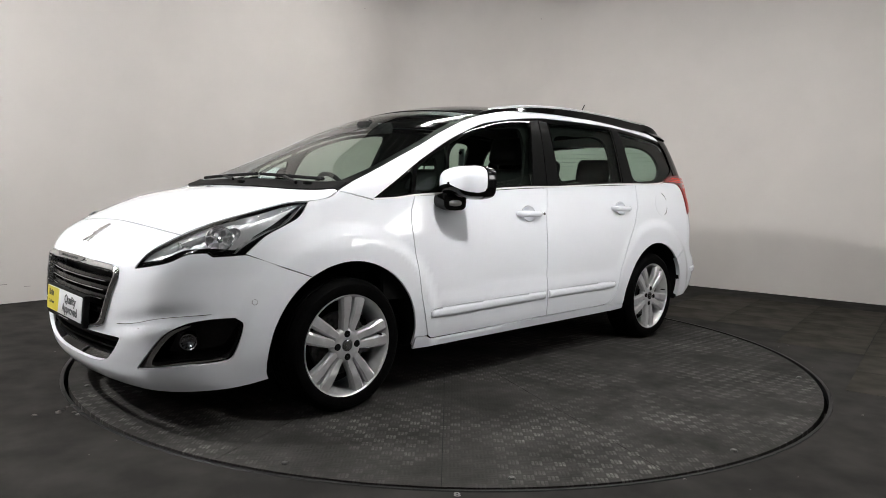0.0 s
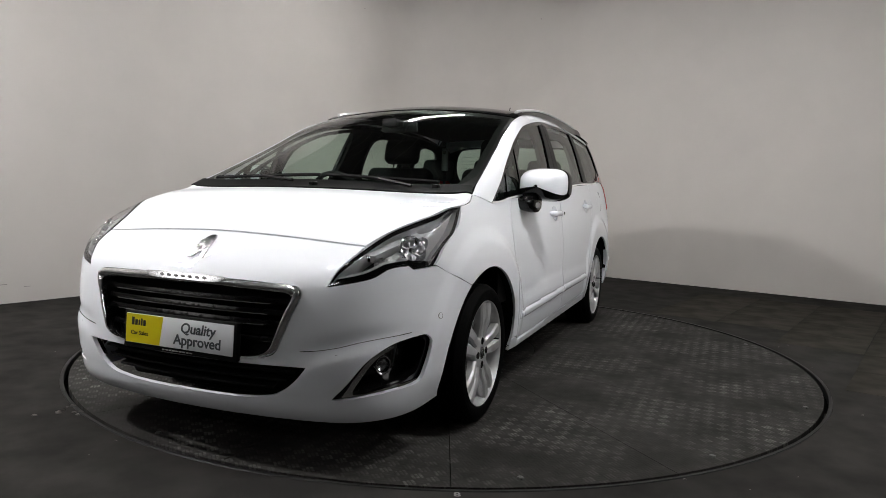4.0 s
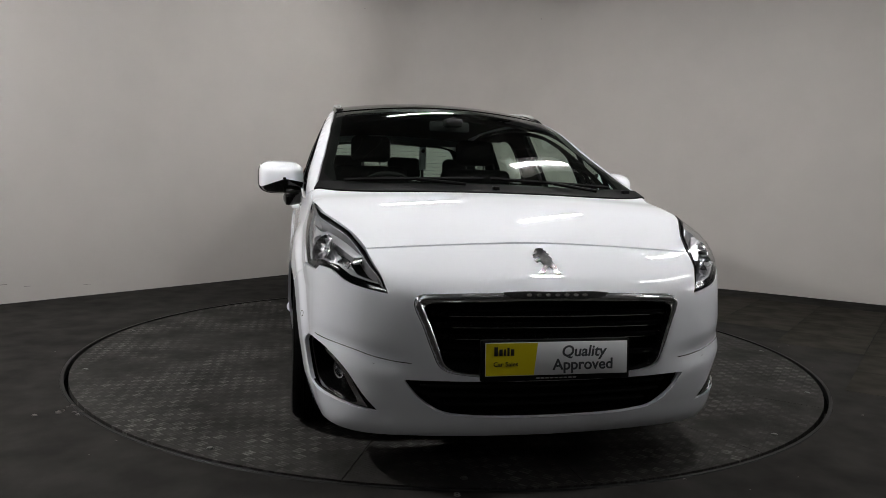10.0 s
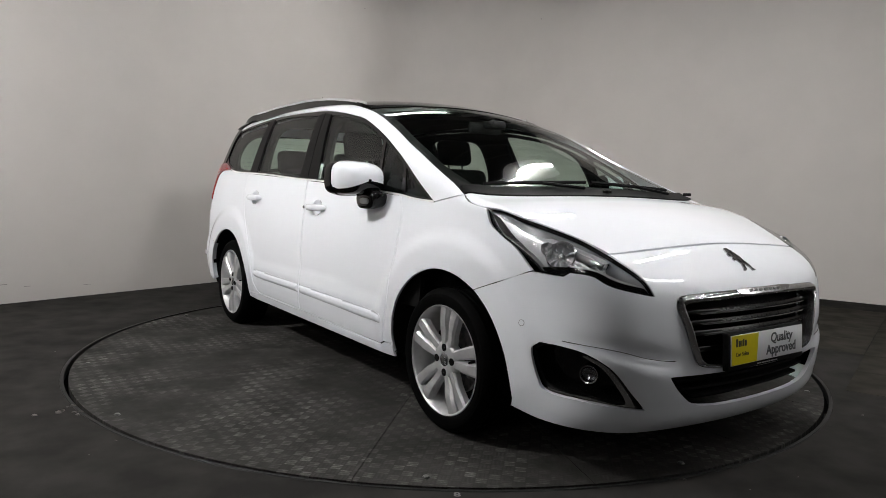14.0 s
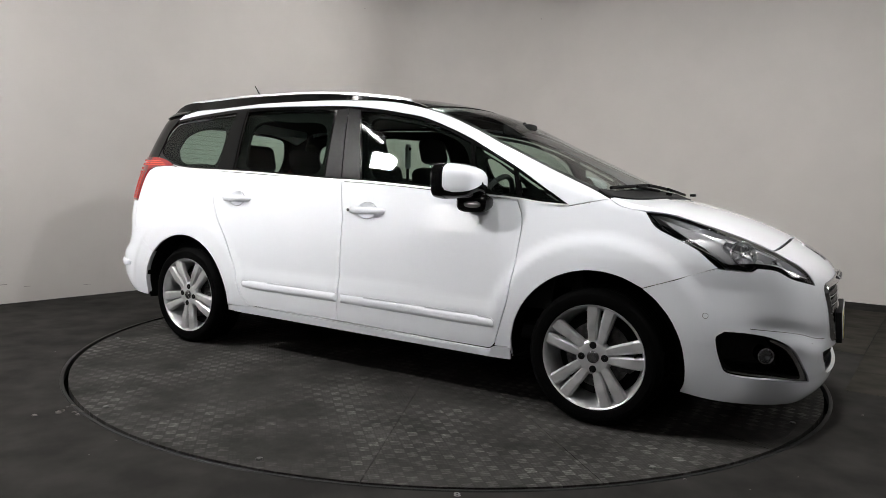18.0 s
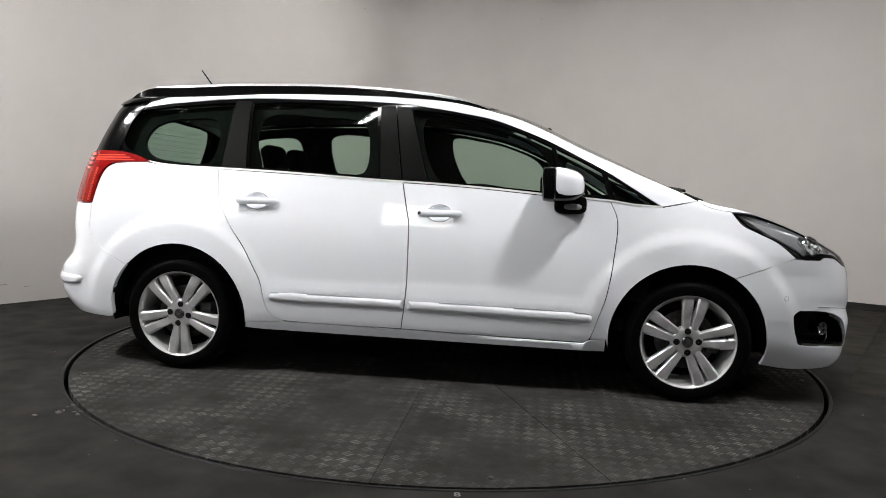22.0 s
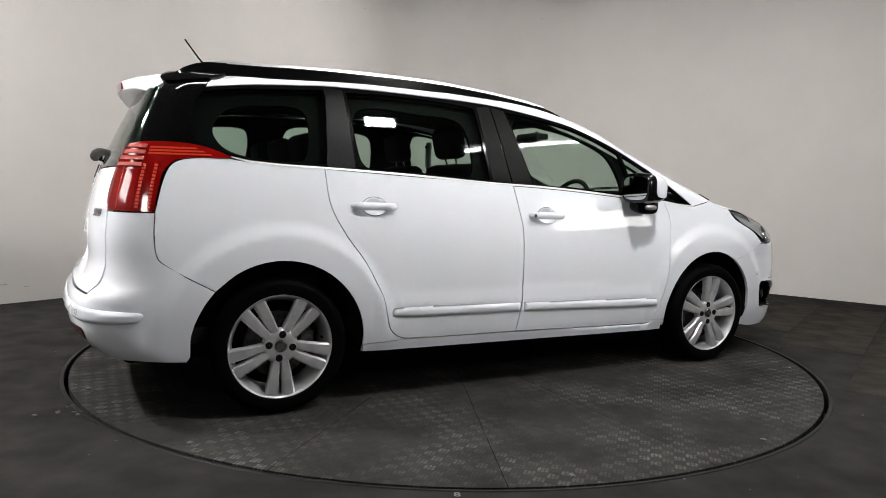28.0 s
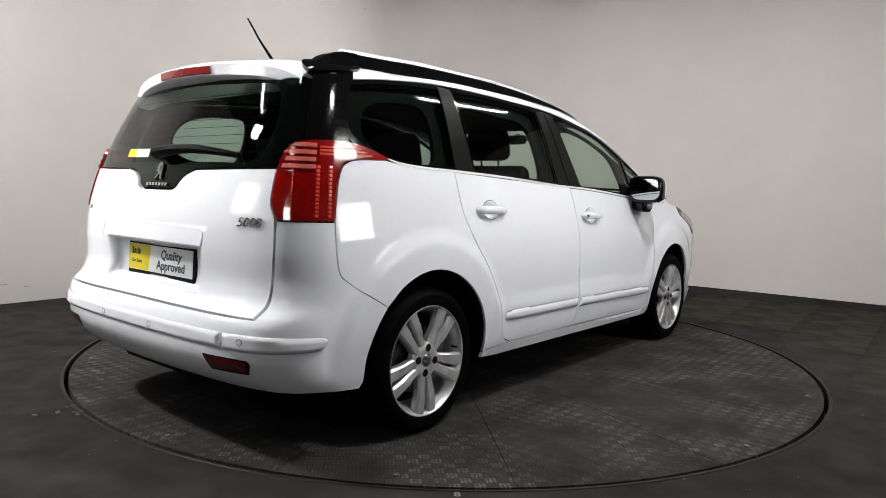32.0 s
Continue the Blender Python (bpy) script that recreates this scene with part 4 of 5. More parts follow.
glass_half = [(0, 1.012), (6.8, 1.013, 1), (8.2, 1.024, 1), (10.3, 1.064), (14.4, 1.094, 1), (36.8, 1.100, 1), (41.6, 1.209), (42.0, 1.446, 1), (39.5, 1.458), (21.7, 1.482), (0, 1.496)]
rear_window = panel("rear_window", "rear", full(glass_half), GLASS_REAR, car, off=-0.003, thick=0, gap=0.002, step=0.05, label="dark tinted rear window with heating lines")
panel("glass_border", "rear", full(glass_half), BLACK_GLOSS, rear_window, holes=[full([(0, 1.13), (20, 1.125), (31.5, 1.135), (34.5, 1.22), (35.0, 1.36), (33.0, 1.42), (18, 1.44), (0, 1.45)])], off=-0.005, thick=0, gap=0.003, step=0.04, label="black printed border of the glass")
for i in range(8):
    z = 1.16 + i * 0.034
    panel("heating_line", "rear", [(-33, z, 1), (33, z, 1), (33, z + 0.0016, 1), (-33, z + 0.0016, 1)], DARK_VOID, rear_window, off=-0.006, thick=0, gap=0, step=0.2, edge=0.05)

for s in (1, -1):
    panel("rear_pillar_cover", "rear", turned([(41.3, 1.205, 1), (49.8, 1.206, 1), (49.9, 1.30), (49.8, 1.385), (50.8, 1.452), (51.2, 1.50), (50.6, 1.545, 1), (45.5, 1.555, 1), (41.7, 1.475, 1)], s), BLACK_GLOSS, car, off=0.001, label="glossy black rear pillar cover")

# spoiler over the rear window
rows = []
for i in range(25):
    y = -0.62 + 1.24 * i / 24
    zt = lambda x: to_skin("top", [(x, y)])[0][2]
    tip = -1.985 + 0.30 * y * y
    z_tip = 1.525 - 0.10 * y * y - 0.035 * abs(y / 0.62) ** 8
    rows.append([(-1.70, y, zt(-1.70) - 0.004), (-1.76, y, zt(-1.76) + 0.004), (-1.84 + 0.1 * y * y, y, (zt(-1.80) + z_tip) / 2 + 0.016), (tip + 0.02, y, z_tip + 0.008), (tip, y, z_tip - 0.004), (tip + 0.004, y, z_tip - 0.045), (tip + 0.02, y, z_tip - 0.055), (-1.85 + 0.12 * y * y, y, z_tip - 0.06), (-1.70, y, 1.44)])
spoiler = part("spoiler", loft(rows), PAINT, car, "white roof spoiler", angle=50)

# emblem: a plain rearing shape, head to the side of the first points
EMBLEM = [(-0.62, -1.0), (-0.98, -1.0), (-0.55, -0.62), (-0.28, -0.3), (-0.46, -0.02), (-0.82, -0.12), (-1.0, 0.04), (-0.74, 0.14), (-0.42, 0.2), (-0.66, 0.3), (-1.0, 0.28), (-0.98, 0.5), (-0.6, 0.54), (-0.76, 0.72), (-0.5, 0.94), (-0.1, 1.0), (0.3, 0.96),
          (0.2, 0.82), (0.52, 0.78), (0.38, 0.64), (0.66, 0.52), (0.48, 0.42), (0.72, 0.2), (0.62, -0.12), (0.8, -0.42), (0.78, -0.8), (1.0, -1.0), (0.48, -1.0), (0.42, -0.62), (0.14, -0.42), (-0.12, -0.6), (-0.3, -0.84)]


# ---- wheels ----
def wheel(x, s, turn):
    """A five-double-spoke alloy wheel with its tyre; the axle lies along y, outer side at +y."""
    w = new("wheel")
    w.parent = car
    w.matrix_local = pose(x, s * 0.776, HUB, 0, 0, 0 if s > 0 else 180)
    R = HUB - 0.001
    prof = [(0.230, 0.070), (0.2372, 0.094), (0.243, 0.1005), (0.262, 0.105), (0.285, 0.102), (0.298, 0.093), (0.306, 0.080)]
    for y in (0.072, 0.036, -0.002, -0.040, -0.076):
        prof += [(R, y + 0.012 if y < 0.07 else y), (R, y - 0.012)]
        if y > -0.07:
            prof += [(R - 0.007, y - 0.014), (R - 0.007, y - 0.022)]
    prof += [(0.304, -0.092), (0.285, -0.103), (0.25, -0.103), (0.230, -0.088)]
    part("tyre", lathe(prof, 72), RUBBER, w, "black road tyre", angle=25)
    letters = [(0.268, 0.1056), (0.272, 0.1062), (0.276, 0.1056)]
    part("sidewall_rib", lathe(letters, 60), RUBBER, w)
    rim = part("rim", lathe([(0.2365, 0.086), (0.2378, 0.0955), (0.2365, 0.0985), (0.2335, 0.0978), (0.2285, 0.0925), (0.2225, 0.080), (0.2165, 0.066), (0.205, 0.03), (0.2, -0.05), (0.215, -0.085), (0.232, -0.09)], 72), ALLOY, w, "silver alloy rim")
    for k in range(5):
        for q in (-1, 1):
            rows = []
            for i in range(25):
                f = i / 24
                r = 0.046 + (0.2315 - 0.046) * f
                slot = 0.0006 + 0.0118 * max(f - 0.2, 0)
                half = 0.0165 + 0.0135 * f ** 0.8
                a = radians(turn + 72 * k) + q * (slot + half) / r
                d, t = Vector((math.cos(a), 0, math.sin(a))), Vector((-math.sin(a), 0, math.cos(a)))
                sec = []
                for c, drop in ((-1, 0.036), (-1, 0.010), (-0.66, 0.001), (0.0, 0.0), (0.66, 0.001), (1, 0.010), (1, 0.036)):
                    # the outer part of each spoke is a raised flat that ends in a slanted step
                    g = f + 0.10 * c * q
                    rise = 0.006 * min(max((g - 0.40) / 0.16, 0), 1)
                    y = 0.084 + 0.004 * math.sin(math.pi * min(f * 1.05, 1)) + rise + 0.004 * f
                    sec.append(d * r + t * (c * half) + Vector((0, y - drop, 0)))
                rows.append(sec)
            part("spoke", loft(rows), ALLOY, w, angle=32)
    part("hub", lathe([(0.001, 0.082), (0.03, 0.083), (0.033, 0.086), (0.050, 0.0872), (0.066, 0.0866), (0.076, 0.0825), (0.082, 0.074), (0.083, 0.060), (0.075, 0.04), (0.001, 0.04)], 40), ALLOY, w)
    part("hub_cap", lathe([(0.001, 0.0915), (0.022, 0.0905), (0.0275, 0.088), (0.028, 0.08)], 28), DARK_CHROME, w, "chrome centre cap with a small emblem")
    lion = [(0.02 * p[0], 0.02 * p[1]) for p in EMBLEM]
    bm = bmesh.new()
    low, high = [bm.verts.new((-x * 0.9, 0.0895, z * 0.9)) for x, z in lion], [bm.verts.new((-x * 0.9, 0.0935, z * 0.9)) for x, z in lion]
    bm.faces.new(high)
    for i in range(len(lion)):
        bm.faces.new((low[i], low[(i + 1) % len(lion)], high[(i + 1) % len(lion)], high[i]))
    part("cap_emblem", bm, CHROME, w, smooth=False)
    # dark discs on the hub face paint the shade of four bolt holes
    for k in range(4):
        a = radians(turn + (-10 if x > 0 else 8) + 90 * k)
        bm = lathe([(0.0165, 0.082), (0.0165, 0.0896), (0.0150, 0.0900), (0.0005, 0.0898)], 14)
        bmesh.ops.translate(bm, verts=bm.verts, vec=(0.054 * math.cos(a), -0.0012, 0.054 * math.sin(a)))
        part("bolt_hole_shade", bm, DARK_VOID, w, "flat dark disc for the shade in a bolt hole")
    part("brake_disc", lathe([(0.06, 0.02), (0.15, 0.02), (0.15, 0.0), (0.06, 0.0)], 40), DARK_METAL, w)
    part("brake_caliper", boxed(-0.165, -0.10, -0.02, 0.045, -0.06, 0.06, 0.008), DARK_METAL, w)
    part("dust_shield", lathe([(0.001, -0.03), (0.2, -0.03), (0.2, -0.034), (0.001, -0.034)], 32), DARK_VOID, w)
    bm = lathe([(0.0045, 0), (0.0045, 0.03), (0.003, 0.033), (0.001, 0.033)], 8)
    bmesh.ops.transform(bm, matrix=Matrix.Translation((-0.19, 0.07, 0.03)), verts=bm.verts)
    part("valve", bm, BLACK_PLASTIC, w)
    return w


for wx in (AXLE, -AXLE):
    for ws in (1, -1):
        wheel(wx, ws, 98 if wx > 0 else 270)

part("underbody", boxed(-2.0, 2.05, -0.52, 0.52, 0.2, 0.30, 0.03), DARK_VOID, car)
part("underbody_side", boxed(-0.95, 0.95, -0.80, 0.80, 0.235, 0.30, 0.02), DARK_VOID, car)

# ---- front details ----
def on_skin(chart, a, b, lift=0.0):
    """A pose on the skin: z along the outward normal, y as far up as it can."""
    p = to_skin(chart, [(a, b)])
    nrm = Vector(skin_normal(p)[0])
    up = (Vector((0, 0, 1)) - nrm * nrm.z).normalized()
    right = up.cross(nrm)
    m = Matrix((right, up, nrm)).transposed().to_4x4()
    m.translation = Vector(p[0]) + lift * nrm
    return m


def disc(name, r, h, m, mat, parent, label="", segments=20, dish=0.0):
    bm = lathe([(0.0005, h - dish), (r * 0.6, h - dish * 0.6), (r * 0.86, h), (r, h * 0.55), (r, -0.004)], segments)
    bmesh.ops.transform(bm, matrix=m @ pose(0, 0, 0, 90), verts=bm.verts)
    return part(name, bm, mat, parent, label)


grille = panel("grille", "front", full(GRILLE_OUT), BLACK_PLASTIC, car, off=-0.07, thick=0, gap=-0.01, step=0.05, label="black radiator grille")
panel("grille_frame", "front", full(GRILLE_OUT), CHROME, grille, holes=[full(GRILLE_IN)], off=0.0, thick=0.06, gap=0.001, step=0.009, edge=0.01, label="chrome grille frame",
      shape=lambda ab, r=shrink(fair(full(GRILLE_OUT), 0.02, 0.0215), 0): 0.016 * np.sin(math.pi * np.clip(ring_distance(r, ab * np.array([0.0215, 1])) / 0.03, 0, 1)))
panel("grille_nameplate", "front", [(-8.5, 0.692), (-7.2, 0.676), (0, 0.674), (7.2, 0.676), (8.5, 0.692), (0, 0.6945)], DARK_CHROME, grille, off=0.017, thick=0.005, gap=0, step=0.012, label="dark nameplate set in the chrome bar")
for i in range(7):
    panel("nameplate_mark", "front", ellipse(-4.5 + 1.5 * i, 0.684, 0.42, 0.0042, 8), DARK_METAL, grille, off=0.020, thick=0.002, gap=0, step=0.02, edge=0.004)
for z, w in ((0.628, 19.2), (0.590, 18.6), (0.551, 18.0), (0.490, 17.0)):
    panel("grille_slat", "front", [(-w, z - 0.012, 1), (0, z - 0.011), (w, z - 0.012, 1), (w, z + 0.006, 1), (0, z + 0.008), (-w, z + 0.006, 1)], GRILLE_BLACK, grille, off=-0.014, thick=0.035, gap=0, step=0.02, label="black grille slat",
          shape=lambda ab, z=z: -0.5 * np.abs(ab[:, 1] - z + 0.006))
    if z > 0.5:
        panel("slat_line", "front", [(-w * 0.85, z - 0.0125, 1), (0, z - 0.0115), (w * 0.85, z - 0.0125, 1), (w * 0.85, z - 0.0095, 1), (0, z - 0.0085), (-w * 0.85, z - 0.0095, 1)], CHROME, grille, off=-0.010, thick=0.006, gap=0, step=0.03, edge=0.012, label="thin chrome line on a slat")
intake = panel("lower_intake", "front", full(INTAKE), DARK_VOID, car, off=-0.08, thick=0, gap=-0.01, step=0.05, label="black lower air intake")
for z, w in ((0.372, 20.2), (0.338, 19.0), (0.302, 16.5)):
    panel("intake_slat", "front", [(-w, z - 0.004, 1), (w, z - 0.004, 1), (w, z + 0.005, 1), (-w, z + 0.005, 1)], BLACK_PLASTIC, intake, off=-0.03, thick=0.04, gap=0, step=0.1, edge=0.03)

# number plate with its trade print
def trade_plate(name, m, parent_label, holder_low):
    """A plate 520 mm wide, facing z of m, with its printed words."""
    holder = part(name, boxed(-0.268, 0.268, -0.064 - holder_low, 0.064, -0.026, 0.0, 0.005), BLACK_PLASTIC, car, parent_label)
    holder.matrix_local = m
    part("plate", boxed(-0.256, 0.256, -0.056, 0.056, 0.0005, 0.004, 0.0015), PLATE_WHITE, holder, "white trade plate")
    bm = bmesh.new()
    pts = [(-0.254, -0.054), (-0.086, -0.054), (-0.072, 0.054), (-0.254, 0.054)]
    lo, hi = [bm.verts.new((*p, 0.0042)) for p in pts], [bm.verts.new((*p, 0.0048)) for p in pts]
    bm.faces.new(hi)
    for i in range(4):
        bm.faces.new((lo[i], lo[(i + 1) % 4], hi[(i + 1) % 4], hi[i]))
    part("yellow_field", bm, PLATE_YELLOW, holder, "yellow field on the plate", smooth=False)
    lettering("Quality", 0.052, PRINT_GREY, pose(0.093, 0.022, 0.0048), holder, "plate_word", 0.0004, 1.05, shear=0.15, bold=0.0011)
    lettering("Approved", 0.052, PRINT_GREY, pose(0.093, -0.023, 0.0048), holder, "plate_word", 0.0004, 1.05, bold=0.0011)
    lettering("Car Sales", 0.021, PRINT_BLACK, pose(-0.185, -0.017, 0.0054), holder, "plate_word", 0.0003, 1.1, bold=0.0003)
    for i, (w, h) in enumerate(((0.013, 0.030), (0.012, 0.022), (0.007, 0.022), (0.008, 0.027), (0.012, 0.022))):
        x = -0.226 + sum((0.013, 0.012, 0.007, 0.008, 0.012)[:i]) + 0.0045 * i
        part("maker_mark", boxed(x, x + w, 0.012, 0.012 + h, 0.005, 0.0058, 0.0002), PRINT_BLACK, holder)
    for i in range(9):
        part("holder_mark", boxed(-0.075 + 0.0165 * i, -0.063 + 0.0165 * i, -0.0615 - holder_low * 0.6, -0.0555 - holder_low * 0.75, 0.0, 0.0006, 0.0001), RAIL_METAL, holder)
    return holder


FRONT_FACING = Matrix(((0, 0, 1, 0), (1, 0, 0, 0), (0, 1, 0, 0), (0, 0, 0, 1)))
REAR_FACING = Matrix(((0, 0, -1, 0), (-1, 0, 0, 0), (0, 1, 0, 0), (0, 0, 0, 1)))
trade_plate("front_plate", Matrix.Translation((2.312, 0, 0.479)) @ FRONT_FACING @ pose(0, 0, 0, -4), "front number plate in a black holder", 0.012)

panel("emblem", "front", [(-0.2 + 1.95 * p[0], 0.794 + 0.039 * p[1], 1) for p in EMBLEM[::-1]], EMBLEM_CHROME, front_bumper, off=0.005, thick=0.006, gap=0, step=0.006, edge=0.006, label="chrome emblem on the nose")

def inset(outline, d, scale=0.0205):
    """The outline of a front or rear chart moved inwards by d metres."""
    return [(x / scale, z) for x, z in shrink(fair(outline, 0.02, scale), d)]


for s in (1, -1):
    # headlamp
    lamp = panel("headlamp", "front", turned(LAMP, s), BLACK_SATIN, car, off=-0.075, thick=0, gap=-0.004, step=0.03, label="headlamp with clear lens and dark surround")
    panel("lamp_rim", "front", turned(LAMP, s), BLACK_GLOSS, lamp, holes=[turned(inset(LAMP, 0.0065), s)], off=-0.002, thick=0.012, gap=0.001, step=0.02)
    panel("lamp_wall", "front", turned(LAMP, s), LAMP_SILVER, lamp, holes=[turned(inset(LAMP, 0.009), s)], off=-0.0155, thick=0.055, gap=0.002, step=0.02, label="silver side wall of the lamp")
    panel("lens", "front", turned(LAMP, s), GLASS_LAMP, lamp, off=0.0, thick=0, gap=0.002, step=0.03, label="clear headlamp lens")
    panel("lamp_blade", "front", turned([(42.3, 0.765, 1), (44.0, 0.800), (47.0, 0.845), (53.6, lamp_top[5][1] - 0.014, 1), (47.5, 0.905), (43.5, 0.893), (40.6, 0.885, 1), (43.0, 0.862), (43.4, 0.83), (41.6, 0.785)], s), LAMP_SILVER, lamp, off=-0.022, thick=0.03, gap=0, step=0.02, label="silver blade inside the lamp")
    panel("lamp_blade", "front", turned([(31.0, 0.808, 1), (35.5, 0.850), (41.0, 0.888, 1), (41.6, 0.874, 1), (37.0, 0.846), (32.5, 0.806, 1)], s), LAMP_SILVER, lamp, off=-0.018, thick=0.03, gap=0, step=0.02)
    panel("lamp_step", "front", turned([(26.0, 0.692, 1), (29.7, 0.710), (32.4, 0.727), (35.0, 0.757), (38.4, 0.765), (39.4, 0.750, 1), (42.4, 0.757, 1), (42.7, 0.770, 1), (38.6, 0.778), (34.4, 0.770), (31.4, 0.740), (26.8, 0.716, 1)], s), BLACK_GLOSS, lamp, off=-0.008, thick=0.03, gap=0, step=0.02, label="black lower step of the lamp")
    panel("daytime_light", "front", turned([(27.0, 0.719, 1), (31.3, 0.742), (34.2, 0.772, 1), (38.4, 0.781, 1), (38.4, 0.786, 1), (33.8, 0.778, 1), (31.0, 0.749), (27.2, 0.725, 1)], s), LAMP_SILVER, lamp, off=-0.012, thick=0.02, gap=0, step=0.02, label="daytime running strip")
    panel("reflector_field", "front", turned([(30.2, 0.735, 1), (32.4, 0.788), (38.0, 0.852), (43.6, 0.886), (46.6, 0.868), (45.6, 0.815), (43.4, 0.776), (39.5, 0.770), (35.6, 0.762)], s), LAMP_SILVER, lamp, off=-0.042, thick=0.02, gap=0, step=0.012, label="silver field behind the bulbs",
          shape=lambda ab: 0.008 * np.sin(ab[:, 0] * 2.4) * np.sin(ab[:, 1] * 95))
    for a, z, r in ((39.8, 0.824, 0.052), (33.8, 0.778, 0.027)):
        m = on_skin("front", a * s, z, -0.05)
        bm = lathe([(r * 1.08, 0.026), (r, 0.030), (r * 0.9, 0.016), (r * 0.7, 0.002), (r * 0.45, -0.008), (r * 0.22, -0.012), (r * 0.22, 0.014), (0.0005, 0.018)], 28)
        bmesh.ops.transform(bm, matrix=m @ pose(0, 0, 0, 90), verts=bm.verts)
        part("reflector", bm, CHROME, lamp, "chrome reflector bowl")
        for k in range(6):
            q = radians(60 * k)
            bm = boxed(-0.003, 0.003, -0.001, 0.010, r * 0.3, r * 0.92, 0.001)
            bmesh.ops.transform(bm, matrix=m @ pose(0, 0, 0, 90) @ pose(0, 0, 0, 0, 60 * k, 0), verts=bm.verts)
            part("reflector_facet", bm, LAMP_SILVER, lamp)
    # fog lamp pocket
    fog = panel("fog_lamp_pocket", "front", turned(FOG, s), BLACK_GLOSS, car, off=-0.085, thick=0, gap=-0.006, step=0.03, label="glossy black fog lamp pocket")
    cx, cz = 36.0, 0.40
    inner = [(cx + (a - cx) * 0.86 + 0.5, cz + (z - cz) * 0.80 + 0.006, *c) for a, z, *c in FOG]
    panel("pocket_rim", "front", turned(FOG, s), BLACK_GLOSS, fog, holes=[turned(inner, s)], off=-0.006, thick=0.075, gap=0.001, step=0.02,
          shape=lambda ab: -0.02 * np.clip((np.abs(ab[:, 0]) - 30) / 12, 0, 1))
    panel("chrome_blade", "front", turned([(27.8, 0.293, 1), (34.8, 0.312), (41.0, 0.321, 1), (40.8, 0.327, 1), (34.8, 0.320), (29.6, 0.306), (31.0, 0.372), (33.2, 0.432), (36.0, 0.468), (35.4, 0.470), (32.4, 0.436), (30.0, 0.372)], s), CHROME, fog, off=-0.003, thick=0.006, gap=0, step=0.01, edge=0.008, label="chrome line round the fog lamp")
    m = on_skin("front", 35.4 * s, 0.392, -0.072)
    bm = lathe([(0.036, 0.012), (0.034, 0.022), (0.029, 0.020), (0.025, 0.008), (0.010, 0.0), (0.0005, 0.0)], 24)
    bmesh.ops.transform(bm, matrix=m @ pose(0, 0, 0, 90), verts=bm.verts)
    part("fog_lamp", bm, DARK_CHROME, fog, "round fog lamp")
    disc("fog_lens", 0.028, 0.018, m, GLASS_LAMP, fog)
    for a, z in ((45.76, 0.553), (27.1, 0.440)):
        disc("parking_sensor", 0.0105, 0.0012, on_skin("front", a * s, z), PAINT, front_bumper, "small round parking sensor")
        bm = lathe([(0.0105, 0.0014), (0.012, 0.0014), (0.012, -0.002)], 20)
        bmesh.ops.transform(bm, matrix=on_skin("front", a * s, z) @ pose(0, 0, 0, 90), verts=bm.verts)
        part("sensor_ring", bm, DARK_METAL, front_bumper)

    # door mirror: black foot, black casing, white cap, glass
    def ring(x, y, z, rx, rz, power=0.7, n=24):
        pts = []
        for j in range(n):
            w = 2 * math.pi * j / n
            cw, sw = math.cos(w), math.sin(w)
            pts.append((x + rx * math.copysign(abs(cw) ** power, cw), y, z + rz * math.copysign(abs(sw) ** power, sw)))
        return pts
    foot = [ring(0.752, s * 0.838, 0.985, 0.075, 0.036, 0.7), ring(0.752, s * 0.868, 0.984, 0.082, 0.043, 0.7), ring(0.750, s * 0.900, 0.985, 0.083, 0.050, 0.6), ring(0.748, s * 0.922, 0.985, 0.080, 0.048, 0.6), ring(0.746, s * 0.932, 0.986, 0.066, 0.036, 0.65)]
    door_mirror = part("door_mirror", loft(foot), BLACK_GLOSS, car, "white door mirror with black foot")
    neck = [[(0.735 + 0.060 * k * math.copysign(abs(math.cos(w)) ** 0.7, math.cos(w)), s * (c + 0.032 * math.copysign(abs(math.sin(w)) ** 0.7, math.sin(w))), z) for w in [2 * math.pi * j / 20 for j in range(20)]]
            for c, z, k in ((0.896, 0.985, 1.0), (0.900, 1.010, 0.9), (0.906, 1.034, 0.75))]
    part("mirror_neck", loft(neck), BLACK_GLOSS, door_mirror)
    SHELL = [(0.606, 0.105, 0.074), (0.612, 0.114, 0.083), (0.640, 0.1175, 0.0875), (0.662, 0.117, 0.087), (0.6675, 0.112, 0.083), (0.715, 0.110, 0.080), (0.745, 0.106, 0.075), (0.770, 0.098, 0.067), (0.788, 0.086, 0.057), (0.800, 0.068, 0.043), (0.807, 0.040, 0.025), (0.809, 0.004, 0.003)]

    def shell_ring(x, ry, rz, angles, grow=0.0, power=0.56):
        row, back = [], (x - 0.70) * 0.16
        for w in angles:
            cw, sw = math.cos(w), math.sin(w)
            row.append((x + grow * 0.6, s * (0.948 - back + (ry + grow) * math.copysign(abs(cw) ** power, cw)), 1.083 - max(0.0, x - 0.66) * 0.06 + (rz + grow) * math.copysign(abs(sw) ** power, sw)))
        return row
    part("mirror_casing", loft([shell_ring(x, ry, rz, [2 * math.pi * j / 32 for j in range(32)]) for x, ry, rz in SHELL]), BLACK_GLOSS, door_mirror, "glossy black mirror casing")
    rows = []
    for k, (x, ry, rz) in enumerate([(0.668, 0.112, 0.0834), (0.680, 0.112, 0.083), *SHELL[5:]]):
        low, high = (-6, -16, -22)[min(k, 2)], (112, 118, 128, 150, 185)[min(k, 4)]
        rows.append(shell_ring(x, ry, rz, [radians(low + (high - low) * j / 24) for j in range(25)], 0.0015 if k == 0 else 0.004))
